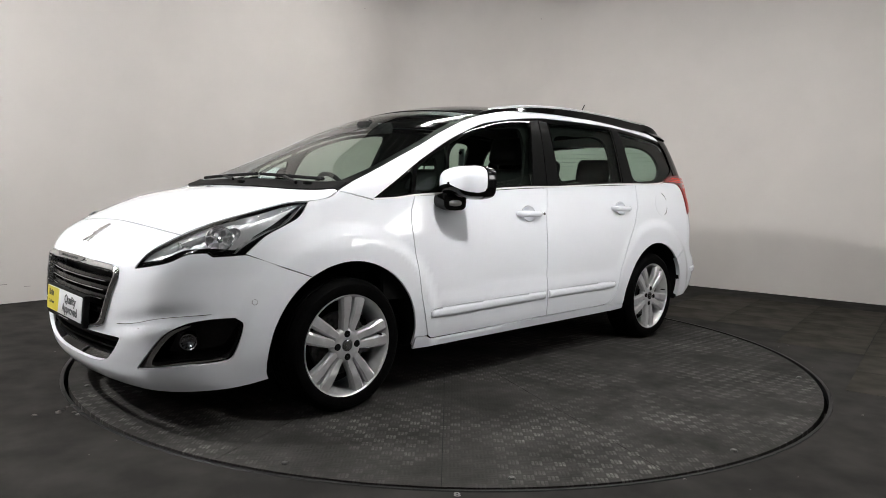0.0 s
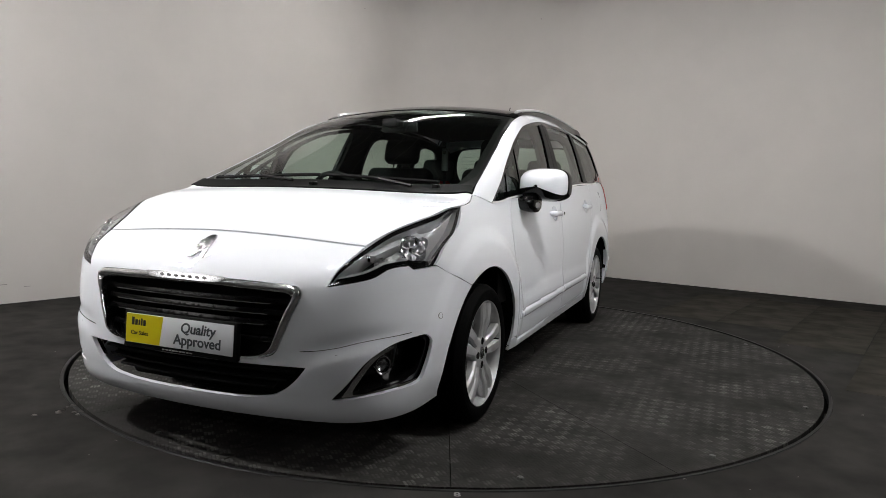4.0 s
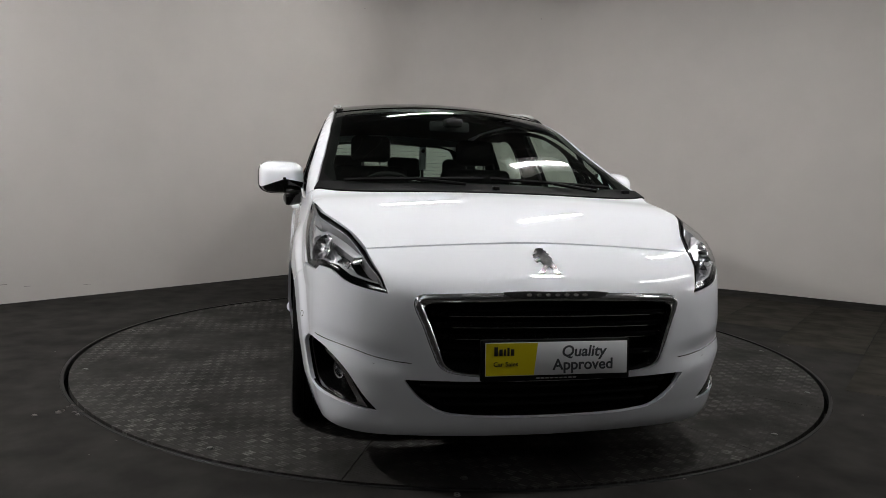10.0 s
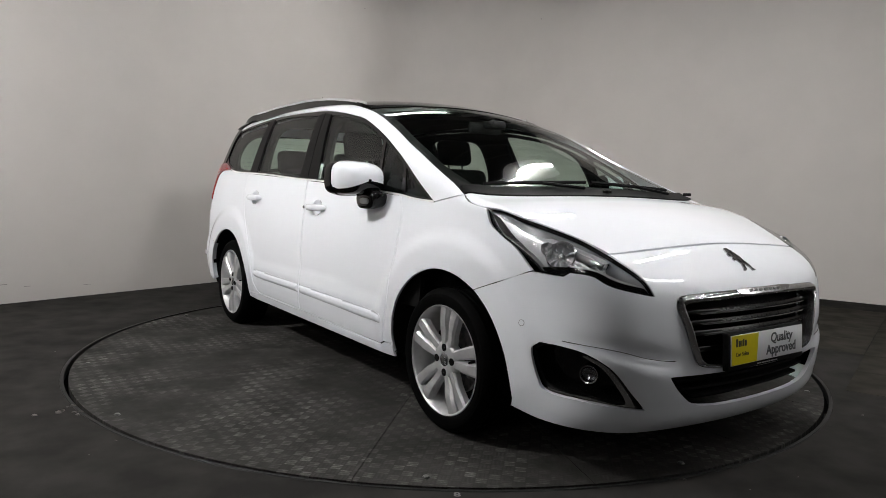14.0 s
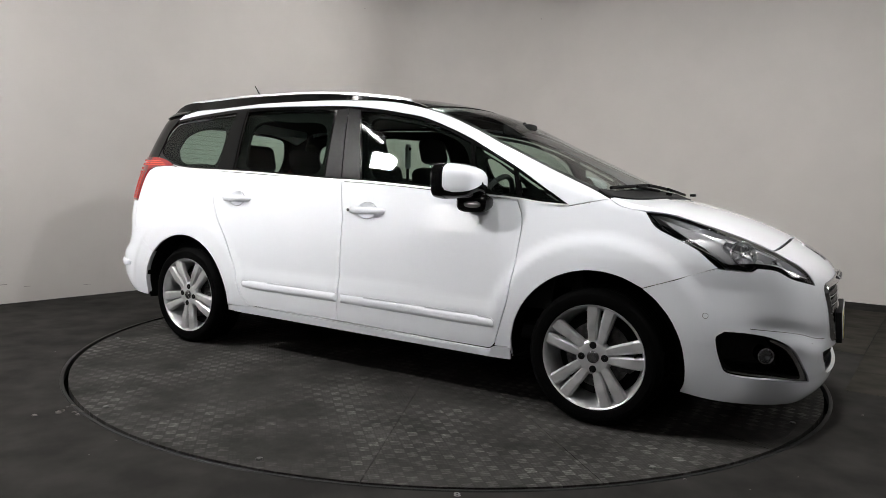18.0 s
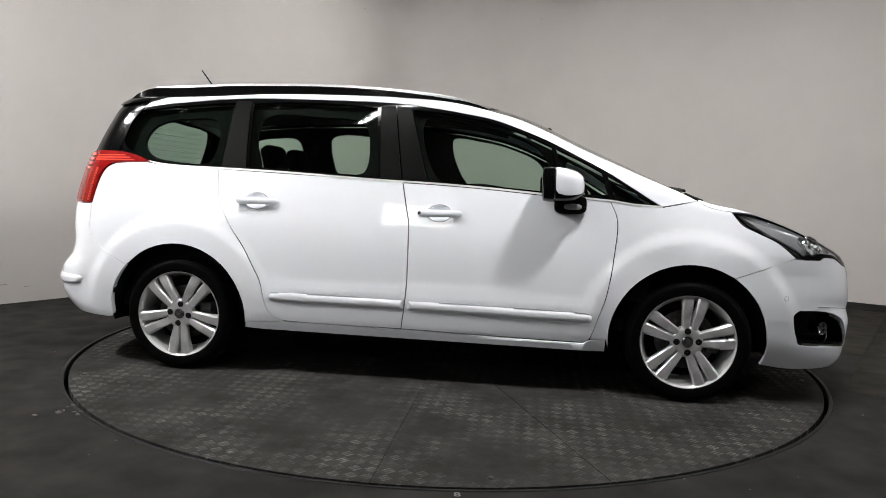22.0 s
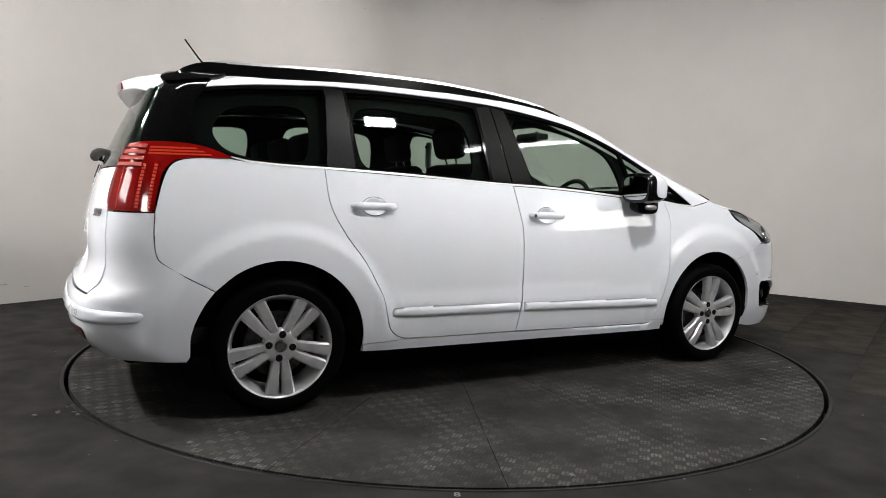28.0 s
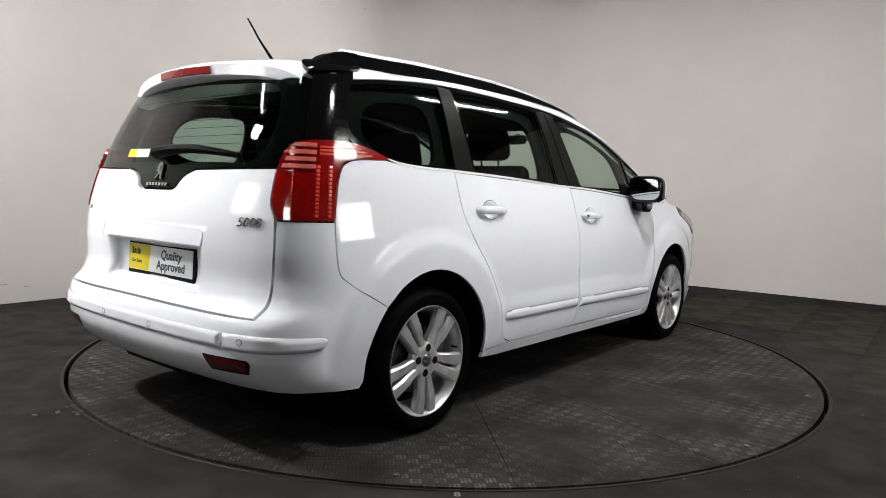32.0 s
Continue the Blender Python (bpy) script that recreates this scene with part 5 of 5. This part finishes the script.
    part("mirror_cap", loft(rows, closed=False), PAINT, door_mirror, "white mirror cap")
    bm = bmesh.new()
    glass = [bm.verts.new((0.6045, y, z)) for _, y, z in shell_ring(0.6045, 0.094, 0.066, [2 * math.pi * j / 32 for j in range(32)])]
    bm.faces.new(glass)
    part("mirror_glass", bm, MIRROR, door_mirror, "mirror glass")
    lens = [ring(0.760, s * 0.925, 0.975, 0.046, 0.017, 0.8, 18), ring(0.760, s * 0.935, 0.975, 0.044, 0.016, 0.8, 18), ring(0.760, s * 0.938, 0.975, 0.036, 0.010, 0.8, 18)]
    part("indicator", loft(lens), LAMP_SILVER, door_mirror, "clear indicator lens")

# wipers on the scuttle
for y0, y1, py in ((-0.66, -0.02, -0.12), (0.02, 0.62, 0.52)):
    arm_pts = []
    for i in range(9):
        y = py + ((y0 + y1) / 2 - py) * i / 8
        x = 1.435 - 0.055 * i / 8
        arm_pts.append((x, y, to_skin("top", [(x, y)])[0][2] + 0.022))
    wiper = part("wiper", tube(arm_pts, 0.008), BLACK_SATIN, car, "black windscreen wiper")
    blade = []
    for i in range(17):
        y = y0 + (y1 - y0) * i / 16
        x = 1.345 + 0.01 * math.sin(math.pi * i / 16)
        blade.append((x, y, to_skin("top", [(x, y)])[0][2] + 0.012))
    part("wiper_blade", tube(blade, 0.009, 6), BLACK_PLASTIC, wiper)
    part("washer_jet", boxed(1.44, 1.475, py + 0.12, py + 0.15, 1.045, 1.062, 0.004), BLACK_SATIN, cowl)

# ---- rear details ----
for s in (1, -1):
    tail = panel("tail_lamp", "rear", turned(TAIL, s), RED_LENS, car, off=0.004, thick=0.03, gap=-0.002, step=0.012, label="red tail lamp with ribbed upper part",
                 shape=lambda ab: 0.010 * np.clip((44 - np.abs(ab[:, 0])) / 4, 0, 1) * np.clip((ab[:, 1] - 1.085) / 0.02, 0, 1) * np.abs(((ab[:, 1] - 1.08) / 0.026) % 1 - 0.2))
    for k in range(4):
        z = 1.098 + 0.026 * k
        panel("clear_rib", "rear", turned([(37.9 + 0.5 * k, z, 1), (43.6, z, 1), (43.6, z + 0.014, 1), (38.0 + 0.6 * k, z + 0.014, 1)], s), RED_CLEAR, tail, off=0.012, thick=0.008, gap=0, step=0.02, label="pale ribbed lens strip")
    panel("brake_field", "rear", turned([(38.2, 0.928, 1), (43.2, 0.927, 1), (43.5, 1.086, 1), (37.6, 1.086, 1), (37.0, 0.98)], s), RED_LENS, tail, off=0.006, thick=0.004, gap=0, step=0.02, label="deep red lens field")
    for a in (39.4, 43.6, 45.7):
        for j in range(13):
            m = on_skin("rear", (a + 0.5) * s, 0.931 + 0.0145 * j, 0.005)
            part("light_cell", boxed(-0.007 if a > 40 else -0.0025, 0.007 if a > 40 else 0.0025, -0.0055, 0.0055, -0.002, 0.003, 0.0012, m=m), RED_BRIGHT, tail)
    for k in range(3):
        z = 1.150 + 0.013 * k
        panel("upper_line", "rear", turned([(44.2, z, 1), (50.0, z + 0.002), (55.5 - 1.5 * k, z + 0.004, 1), (55.0 - 1.5 * k, z + 0.010, 1), (50.0, z + 0.009), (44.2, z + 0.008, 1)], s), RED_BRIGHT, tail, off=0.0065, thick=0.003, gap=0, step=0.05)
    panel("reflector", "rear", turned([(25.2, 0.418, 1), (33.4, 0.415), (33.8, 0.405), (33.5, 0.374, 1), (26.6, 0.372, 1)], s), RED_DEEP, rear_bumper, off=0.002, thick=0.004, gap=0, step=0.03, label="dark red bumper reflector")
    panel("reflector_rim", "rear", turned([(24.6, 0.424, 1), (33.8, 0.421), (34.4, 0.408), (34.0, 0.366, 1), (26.0, 0.364, 1)], s), BLACK_SATIN, rear_bumper, off=0.001, thick=0.003, gap=0, step=0.03)
    for a in (9.5, 33.0):
        disc("parking_sensor", 0.0105, 0.0012, on_skin("rear", a * s, 0.487, 0.0135), PAINT, rear_bumper, "small round parking sensor")
        bm = lathe([(0.0105, 0.0014), (0.0125, 0.0014), (0.0125, -0.002)], 20)
        bmesh.ops.transform(bm, matrix=on_skin("rear", a * s, 0.487, 0.0135) @ pose(0, 0, 0, 90), verts=bm.verts)
        part("sensor_ring", bm, DARK_METAL, rear_bumper)
    corner = turned([(29.3, 0.456, 1), (29.3, 0.513, 1), (38, 0.510), (45.6, 0.500), (46.4, 0.49), (45.4, 0.458), (38, 0.452)], s)
    panel("corner_strip", "rear", corner, PAINT, rear_bumper, thick=0.02, gap=0.001, step=0.012,
          shape=lambda ab, r=shrink(fair(corner, 0.012, 0.0205), 0): 0.013 * np.clip(np.sqrt(np.clip(ring_distance(r, ab * np.array([0.0205, 1])) / 0.014, 0, 1)), 0, 1) + 0.001, label="white bumper corner strip")
middle = [(-28.9, 0.457, 1), (0, 0.462), (28.9, 0.457, 1), (28.9, 0.514, 1), (0, 0.518), (-28.9, 0.514, 1)]
panel("middle_strip", "rear", middle, PAINT, rear_bumper, thick=0.02, gap=0.001, step=0.012,
      shape=lambda ab, r=shrink(fair(middle, 0.012, 0.0205), 0): 0.013 * np.clip(np.sqrt(np.clip(ring_distance(r, ab * np.array([0.0205, 1])) / 0.014, 0, 1)), 0, 1) + 0.001, label="white bumper middle strip")
panel("plate_lip", "rear", [(-20.6, 0.800, 1), (0, 0.803), (20.6, 0.800, 1), (20.8, 0.850), (19.5, 0.863), (0, 0.868), (-19.5, 0.863), (-20.8, 0.850)], PAINT, tailgate, off=0.0, thick=0.02, gap=0, step=0.015,
      shape=lambda ab: 0.003 + 0.006 * np.clip((0.858 - ab[:, 1]) / 0.05, 0, 1), label="white lip over the plate")
trade_plate("rear_plate", Matrix.Translation((-2.092, 0, 0.712)) @ REAR_FACING @ pose(0, 0, 0, -3), "rear number plate in a black holder", 0.014)
lettering("5008", 0.048, EMBLEM_CHROME, on_skin("rear", -32.2, 0.899, 0.003), tailgate, "model_number", 0.002, 1.16, "chrome model number", 0.25)
panel("emblem", "rear", [(-1.8 * p[0], 1.083 + 0.034 * p[1], 1) for p in EMBLEM], EMBLEM_CHROME, rear_window, off=0.006, thick=0.006, gap=0, step=0.006, edge=0.006, label="chrome emblem on the glass")
for i in range(7):
    a = -4.2 + 1.4 * i
    panel("name_mark", "rear", [(a - 0.5, 1.022, 1), (a + 0.5, 1.022, 1), (a + 0.5, 1.034, 1), (a - 0.5, 1.034, 1)], CHROME, rear_window, off=0.004, thick=0.003, gap=0, step=0.1, edge=0.1)
pts = [(-2.112 + 0.09 * q * q, 0.02 - 0.45 * q, 1.158 - 0.012 * q + 0.02 * math.sin(3.1 * q)) for q in [i / 12 for i in range(13)]]
pts = [tuple(Vector(p) + Vector((0.018, 0, 0))) for p in pts]
rear_wiper = part("rear_wiper", tube(pts, [0.026 - 0.014 * i / 12 for i in range(13)], 10), BLACK_SATIN, car, "black rear wiper arm")
part("wiper_pivot", lathe([(0.0005, 0.02), (0.022, 0.018), (0.028, 0.0)], 20), BLACK_SATIN, rear_wiper).data.transform(Matrix.Translation((-2.062, 0.0, 1.158)) @ pose(0, 0, 0, 0, 0, 90))
rows = []
for i in range(13):
    y = -0.19 + 0.38 * i / 12
    tip, z = -1.985 + 0.30 * y * y - 0.004, 1.525 - 0.10 * y * y
    rows.append([(tip + 0.001, y, z - 0.010), (tip - 0.004, y, z - 0.012), (tip - 0.002, y, z - 0.040), (tip + 0.006, y, z - 0.042)])
part("high_brake_lamp", loft(rows), RED_LENS, spoiler, "red brake lamp in the spoiler", angle=50)
for i, w in enumerate((1.5, 1.0, 0.8, 0.8, 1.0, 1.4, 1.0, 0.8, 1.4, 1.0, 0.6, 1.0, 0.9, 0.4, 0.9)):
    a = 8.5 - 1.25 * i
    panel("sticker_mark", "rear", [(a, 1.462, 1), (a - w, 1.462, 1), (a - w - 0.1, 1.476, 1), (a - 0.1, 1.476, 1)], PRINT_WHITE, rear_window, off=0.0, thick=0, gap=0, step=0.1, edge=0.1)
sticker = panel("window_sticker", "rear", [(20.0, 1.144, 1), (8.8, 1.142, 1), (9.4, 1.179, 1), (20.2, 1.181, 1)], PRINT_WHITE, rear_window, off=0.0, thick=0, gap=0, step=0.1, edge=0.1, label="white and yellow window sticker")
panel("sticker_field", "rear", [(20.0, 1.145, 1), (15.6, 1.144, 1), (16.0, 1.178, 1), (20.1, 1.180, 1)], PLATE_YELLOW, rear_window, off=0.001, thick=0, gap=0, step=0.1, edge=0.1)
panel("tailgate_mark", "rear", [(33.5, 0.905, 1), (31.5, 0.905, 1), (31.5, 0.922, 1), (33.5, 0.922, 1)], DARK_METAL, tailgate, off=0.002, thick=0.002, gap=0, step=0.1, edge=0.1)

# roof rails and aerial
rail_top = curve((-1.80, 1.500), (-1.765, 1.545), (-1.72, 1.572), (-1.66, 1.590), (-1.585, 1.596), (-1.4, 1.603), (-1.228, 1.611), (-0.819, 1.616), (-0.41, 1.604), (-0.083, 1.574), (0.12, 1.545), (0.24, 1.518), (0.30, 1.496))
for s in (1, -1):
    base, cap = [], []
    for i in range(41):
        x = -1.80 + 2.10 * i / 40
        y = 0.585 + 0.003 * (x + 0.7) ** 2 + 0.034 * min(1.0, max(0.0, (x + 0.9) / 1.1))
        zt, zs = float(rail_top(np.array([x]))[0]), to_skin("top", [(x, y)])[0][2]
        zt, wide = max(zt, zs + 0.006), 0.022 * min(1.0, max(0.0, (-1.55 - x) / 0.2))
        base.append([(x, s * (y - 0.030), zs - 0.012), (x, s * (y - 0.022), zt - 0.008), (x, s * (y + 0.018 + wide * 0.7), zt - 0.010), (x, s * (y + 0.030 + wide), zs - 0.012)])
        if -1.68 <= x <= 0.22:
            slim = min(1.0, 0.35 + (x + 1.68) / 0.25, 0.35 + (0.22 - x) / 0.2)
            cap.append([(x, s * (y - 0.020 * slim), zt - 0.008), (x, s * (y - 0.012 * slim), zt + 0.001), (x, s * (y + 0.010 * slim), zt + 0.002), (x, s * (y + 0.021 * slim), zt - 0.003), (x, s * (y + 0.024 * slim), zt - 0.014)])
    rail = part("roof_rail", loft(base), BLACK_GLOSS, car, "silver roof rail on a black base")
    panel("rail_foot", "top", [(p, q * s) for p, q in ((-1.57, 0.56), (-1.70, 0.555), (-1.82, 0.575), (-1.835, 0.635), (-1.78, 0.672), (-1.66, 0.668), (-1.575, 0.640))], BLACK_GLOSS, rail, off=0.012, thick=0.03, gap=0, step=0.02, label="glossy black foot of the rail")
    part("rail_cap", loft(cap), RAIL_METAL, rail, "satin silver rail cap")
aerial = part("aerial", tube([(-1.50, 0, 1.595), (-1.525, 0, 1.620), (-1.60, 0, 1.70), (-1.668, 0, 1.789)], [0.014, 0.008, 0.005, 0.004]), BLACK_SATIN, car, "short black roof aerial")
# fuel flap on the left
panel("fuel_flap", "left", ellipse(-1.48, 0.985, 0.082, 0.082, 20), PAINT, car, off=0.0012, thick=0.004, gap=0, step=0.02, edge=0.012, label="round white fuel flap")
for a0, a1, wide in ((105, 155, 0.003), (196, 250, 0.005)):
    # dark crescents laid on the skin for the shade in the flap's shut gap
    arc = [radians(a0 + (a1 - a0) * i / 8) for i in range(9)]
    panel("flap_gap_shade", "left", [(-1.48 + 0.083 * math.cos(w), 0.985 + 0.083 * math.sin(w)) for w in arc] + [(-1.48 + (0.083 + wide * math.sin(math.pi * i / 8)) * math.cos(w), 0.985 + (0.083 + wide * math.sin(math.pi * i / 8)) * math.sin(w)) for i, w in list(enumerate(arc))[7:0:-1]],
          DARK_VOID, car, off=0.0022, thick=0.002, gap=0, step=0.02, edge=0.006)

# ---- cabin ----
def cushion(x0, x1, y0, y1, z0, z1, bevel=0.05):
    bm = bmesh.new()
    box(bm, x0, x1, y0, y1, z0, z1, bevel, segments=4)
    return bm


def tilted(bm, at, angle):
    bmesh.ops.transform(bm, matrix=Matrix.Translation(at) @ pose(0, 0, 0, 0, angle, 0) @ Matrix.Translation(-Vector(at)), verts=bm.verts)
    return bm


def seat(x, y, width=0.5, tall=0.60, floor=0.40, lift=0.62):
    base = part("seat", cushion(x, x + 0.50, y - width / 2, y + width / 2, lift - 0.16, lift, 0.06), CLOTH, car, "dark cloth seat")
    part("seat_mount", boxed(x + 0.05, x + 0.45, y - width * 0.42, y + width * 0.42, floor - 0.06, lift - 0.14, 0.02), TRIM, base)
    hinge = (x + 0.04, y, lift)
    part("seat_back", tilted(cushion(x - 0.09, x + 0.05, y - width / 2, y + width / 2, lift - 0.05, lift + tall, 0.055), hinge, -14), CLOTH, base)
    for q in (-0.06, 0.06):
        bm = tube([(x - 0.01, y + q, lift + tall - 0.05), (x - 0.01, y + q, lift + tall + 0.09)], 0.006)
        part("headrest_post", tilted(bm, hinge, -14), CHROME, base)
    part("headrest", tilted(cushion(x - 0.055, x + 0.045, y - 0.135, y + 0.135, lift + tall + 0.03, lift + tall + 0.21, 0.045), hinge, -14), CLOTH, base, "dark headrest")
    return base


seat(-0.10, -0.37)
seat(-0.10, 0.37)
for y in (-0.46, 0.0, 0.46):
    seat(-1.00, y, 0.44, 0.50, 0.42, 0.62)
part("cabin_floor", boxed(-2.0, 1.2, -0.76, 0.76, 0.33, 0.40), TRIM, car)
part("boot_floor", boxed(-2.05, -1.15, -0.72, 0.72, 0.40, 0.70, 0.02), TRIM, car)
part("bulkhead", boxed(1.2, 1.26, -0.74, 0.74, 0.35, 0.98, 0.02), TRIM, car)
rows = []
for i in range(13):
    y = -0.74 + 1.48 * i / 12
    hood = 0.035 * math.exp(-((y + 0.37) / 0.2) ** 2)
    rows.append([(1.22, y, 0.6), (0.86, y, 0.58), (0.78, y, 0.72), (0.74, y, 0.88), (0.78, y, 0.965 + hood), (0.90, y, 1.0 + hood), (1.1, y, 1.005), (1.28, y, 0.99)])
part("dashboard", loft(rows), TRIM, car, "dark grey dashboard")
wheel_rim = []
for i in range(33):
    w = 2 * math.pi * i / 32
    wheel_rim.append((0.0, 0.185 * math.cos(w), 0.185 * math.sin(w)))
steering = part("steering_wheel", tube(wheel_rim, 0.015), TRIM, car, "black steering wheel")
steering.matrix_local = pose(0.585, -0.37, 0.955, 0, 24, 0)
part("steering_hub", boxed(-0.01, 0.05, -0.07, 0.07, -0.055, 0.05, 0.02), TRIM, steering)
for w in (0, 180, 270):
    part("steering_spoke", boxed(0.0, 0.015, 0.05, 0.18, -0.02, 0.02, 0.006), TRIM, steering).data.transform(pose(0, 0, 0, w))
part("steering_column", tube([(0.02, 0, 0), (0.30, 0, 0.0)], 0.05), TRIM, steering)
part("inside_mirror", boxed(0.50, 0.535, -0.12, 0.12, 1.375, 1.44, 0.018), TRIM, car, "black inside mirror")
part("mirror_stalk", tube([(0.53, 0, 1.42), (0.60, 0, 1.45)], 0.012), TRIM, car)
part("sensor_pod", boxed(0.56, 0.66, -0.05, 0.05, 1.40, 1.445, 0.015), TRIM, car)
part("centre_console", boxed(-0.1, 0.9, -0.1, 0.1, 0.38, 0.68, 0.03), TRIM, car)
part("parcel_ledge", boxed(-2.06, -1.75, -0.62, 0.62, 0.86, 0.90, 0.02), TRIM, car)

# camera on a stick inside the cabin
stick = tagged(new("panorama_camera"), "slim grey panorama camera on a stick inside the car", "camera")
part("stick", tube([(0, 0, 0.41), (0, 0, 1.20)], 0.010), BLACK_SATIN, stick)
part("camera_body", boxed(-0.013, 0.013, -0.023, 0.023, 1.175, 1.335, 0.011, segments=3), FITTING_GREY, stick, "slim grey camera body")
for q in (1, -1):
    bm = lathe([(0.0005, 0.008), (0.009, 0.006), (0.013, 0.0)], 18)
    bmesh.ops.transform(bm, matrix=Matrix.Translation((0.013 * q, 0, 1.305)) @ pose(0, 0, 0, 0, 0, -90 * q), verts=bm.verts)
    part("camera_lens", bm, BLACK_GLOSS, stick, "dark round lens")

# ---- floor details ----
floor_slab = bpy.data.objects["floor"]
part("pit_rim", lathe([(PIT_R + 0.001, -0.06), (PIT_R - 0.004, 0.003), (PIT_R + 0.010, 0.004), (PIT_R + 0.014, 0.0005)], 128), RIM_STEEL, floor_slab, "dark steel edge round the pit").data.transform(pose(0, 0, 0, 90))
lettering("8", 0.044, MARK, pose(0.054, -2.306, 0.0012, 0, 0, 2), floor_slab, "floor_mark", 0.0004, 1.1, "pale painted digit", bold=0.0012)
# square floor tiles beyond the turntable
TILE_SIZE = 0.565
tile_mesh = None
for i in range(-5, 12):
    for j in range(0, 12):
        p = (0.03 + (i + 0.5) * TILE_SIZE) * ALONG + (0.59 + (j + 0.5) * TILE_SIZE) * ACROSS
        q = p - CORNER
        if p.length < PIT_R + 0.42 or -q.dot(ALONG) < 0.30 or q.dot(ACROSS) < 0.30 or p.y < -1.2:
            continue
        if tile_mesh is None:
            first = part("floor_tile", boxed(-TILE_SIZE / 2 + 0.003, TILE_SIZE / 2 - 0.003, -TILE_SIZE / 2 + 0.003, TILE_SIZE / 2 - 0.003, -0.004, 0.0022, 0.001), TILE, floor_slab)
            tile_mesh = first.data
            tile = first
        else:
            tile = new("floor_tile", tile_mesh)
            tile.parent = floor_slab
        tile.matrix_local = pose(p.x, p.y, 0, 0, 0, 54.2)
# flakes of paint and grit by the pit's edge
dice = random.Random(5)
bm = bmesh.new()
for k in range(26):
    if k < 12:
        w, r = radians(dice.gauss(224, 2.0)), PIT_R + abs(dice.gauss(0.05, 0.05))
        size = dice.uniform(0.006, 0.020)
    else:
        w, r = radians(dice.uniform(180, 370)), PIT_R + abs(dice.gauss(0.05, 0.25)) + 0.02
        size = dice.uniform(0.003, 0.008)
    c = Vector((r * math.cos(w), r * math.sin(w), 0.0))
    n = dice.randint(4, 6)
    turn = dice.uniform(0, 6)
    ring = [Vector((size * dice.uniform(0.6, 1.3) * math.cos(turn + 2 * math.pi * q / n), size * 0.6 * math.sin(turn + 2 * math.pi * q / n), 0)) for q in range(n)]
    low = [bm.verts.new(c + p) for p in ring]
    high = [bm.verts.new(c + p * 0.8 + Vector((0, 0, size * dice.uniform(0.2, 0.5)))) for p in ring]
    bm.faces.new(high)
    for q in range(n):
        bm.faces.new((low[q], low[(q + 1) % n], high[(q + 1) % n], high[q]))
tagged(part("grit", bm, DIRT, smooth=False), "pale chips and grit lying by the turntable edge", "grit", kind="stuff")
# scuffs at the foot of the wall and two specks near its top
for a, z, w, h in ((5.9, 0.16, 0.09, 0.004), (5.7, 0.13, 0.05, 0.003), (5.2, 0.10, 0.07, 0.003), (6.3, 0.08, 0.05, 0.004)):
    m = Matrix.Translation(place(a, 0.0015, z)) @ pose(0, 0, 0, 0, 0, 54.2)
    part("scuff", boxed(-w / 2, w / 2, -0.0014, 0.0014, -h / 2, h / 2, 0.0004, m=m), SCUFF, bpy.data.objects["wall_west"], "dark scuff")
for wall_name, a, b, z in (("wall_west", 1.64, 0.002, 3.336), ("wall_north", 0.002, 1.659, 3.355)):
    bm = lathe([(0.0005, 0.004), (0.008, 0.003), (0.011, 0.0), (0.011, -0.002)], 10)
    turn = pose(0, 0, 0, 0, 0, -35.1) if wall_name == "wall_west" else pose(0, 0, 0, 0, 0, 54.9)
    bmesh.ops.transform(bm, matrix=Matrix.Translation(place(a, b, z)) @ turn, verts=bm.verts)
    part("wall_plug", bm, SCUFF_DARK, bpy.data.objects[wall_name], "small dark plug in the wall")


# ---- the turn of the table, with the car on it ----
START, RATE = 224.477, 5.84096
CAR_PLACE = pose(-0.0126, -0.1348, 0)


def motions():
    times = [2 * i for i in range(17)]
    walk(turntable, [(t, pose(0, 0, 0, 0, 0, START + RATE * t)) for t in times])
    fine = [i for i in range(33)]
    walk(car, [(t, pose(0, 0, 0, 0, 0, START + RATE * t) @ CAR_PLACE) for t in fine])
    walk(stick, [(t, pose(0, 0, 0, 0, 0, START + RATE * t) @ CAR_PLACE @ pose(-0.233, -0.015, 0)) for t in fine])


motions()
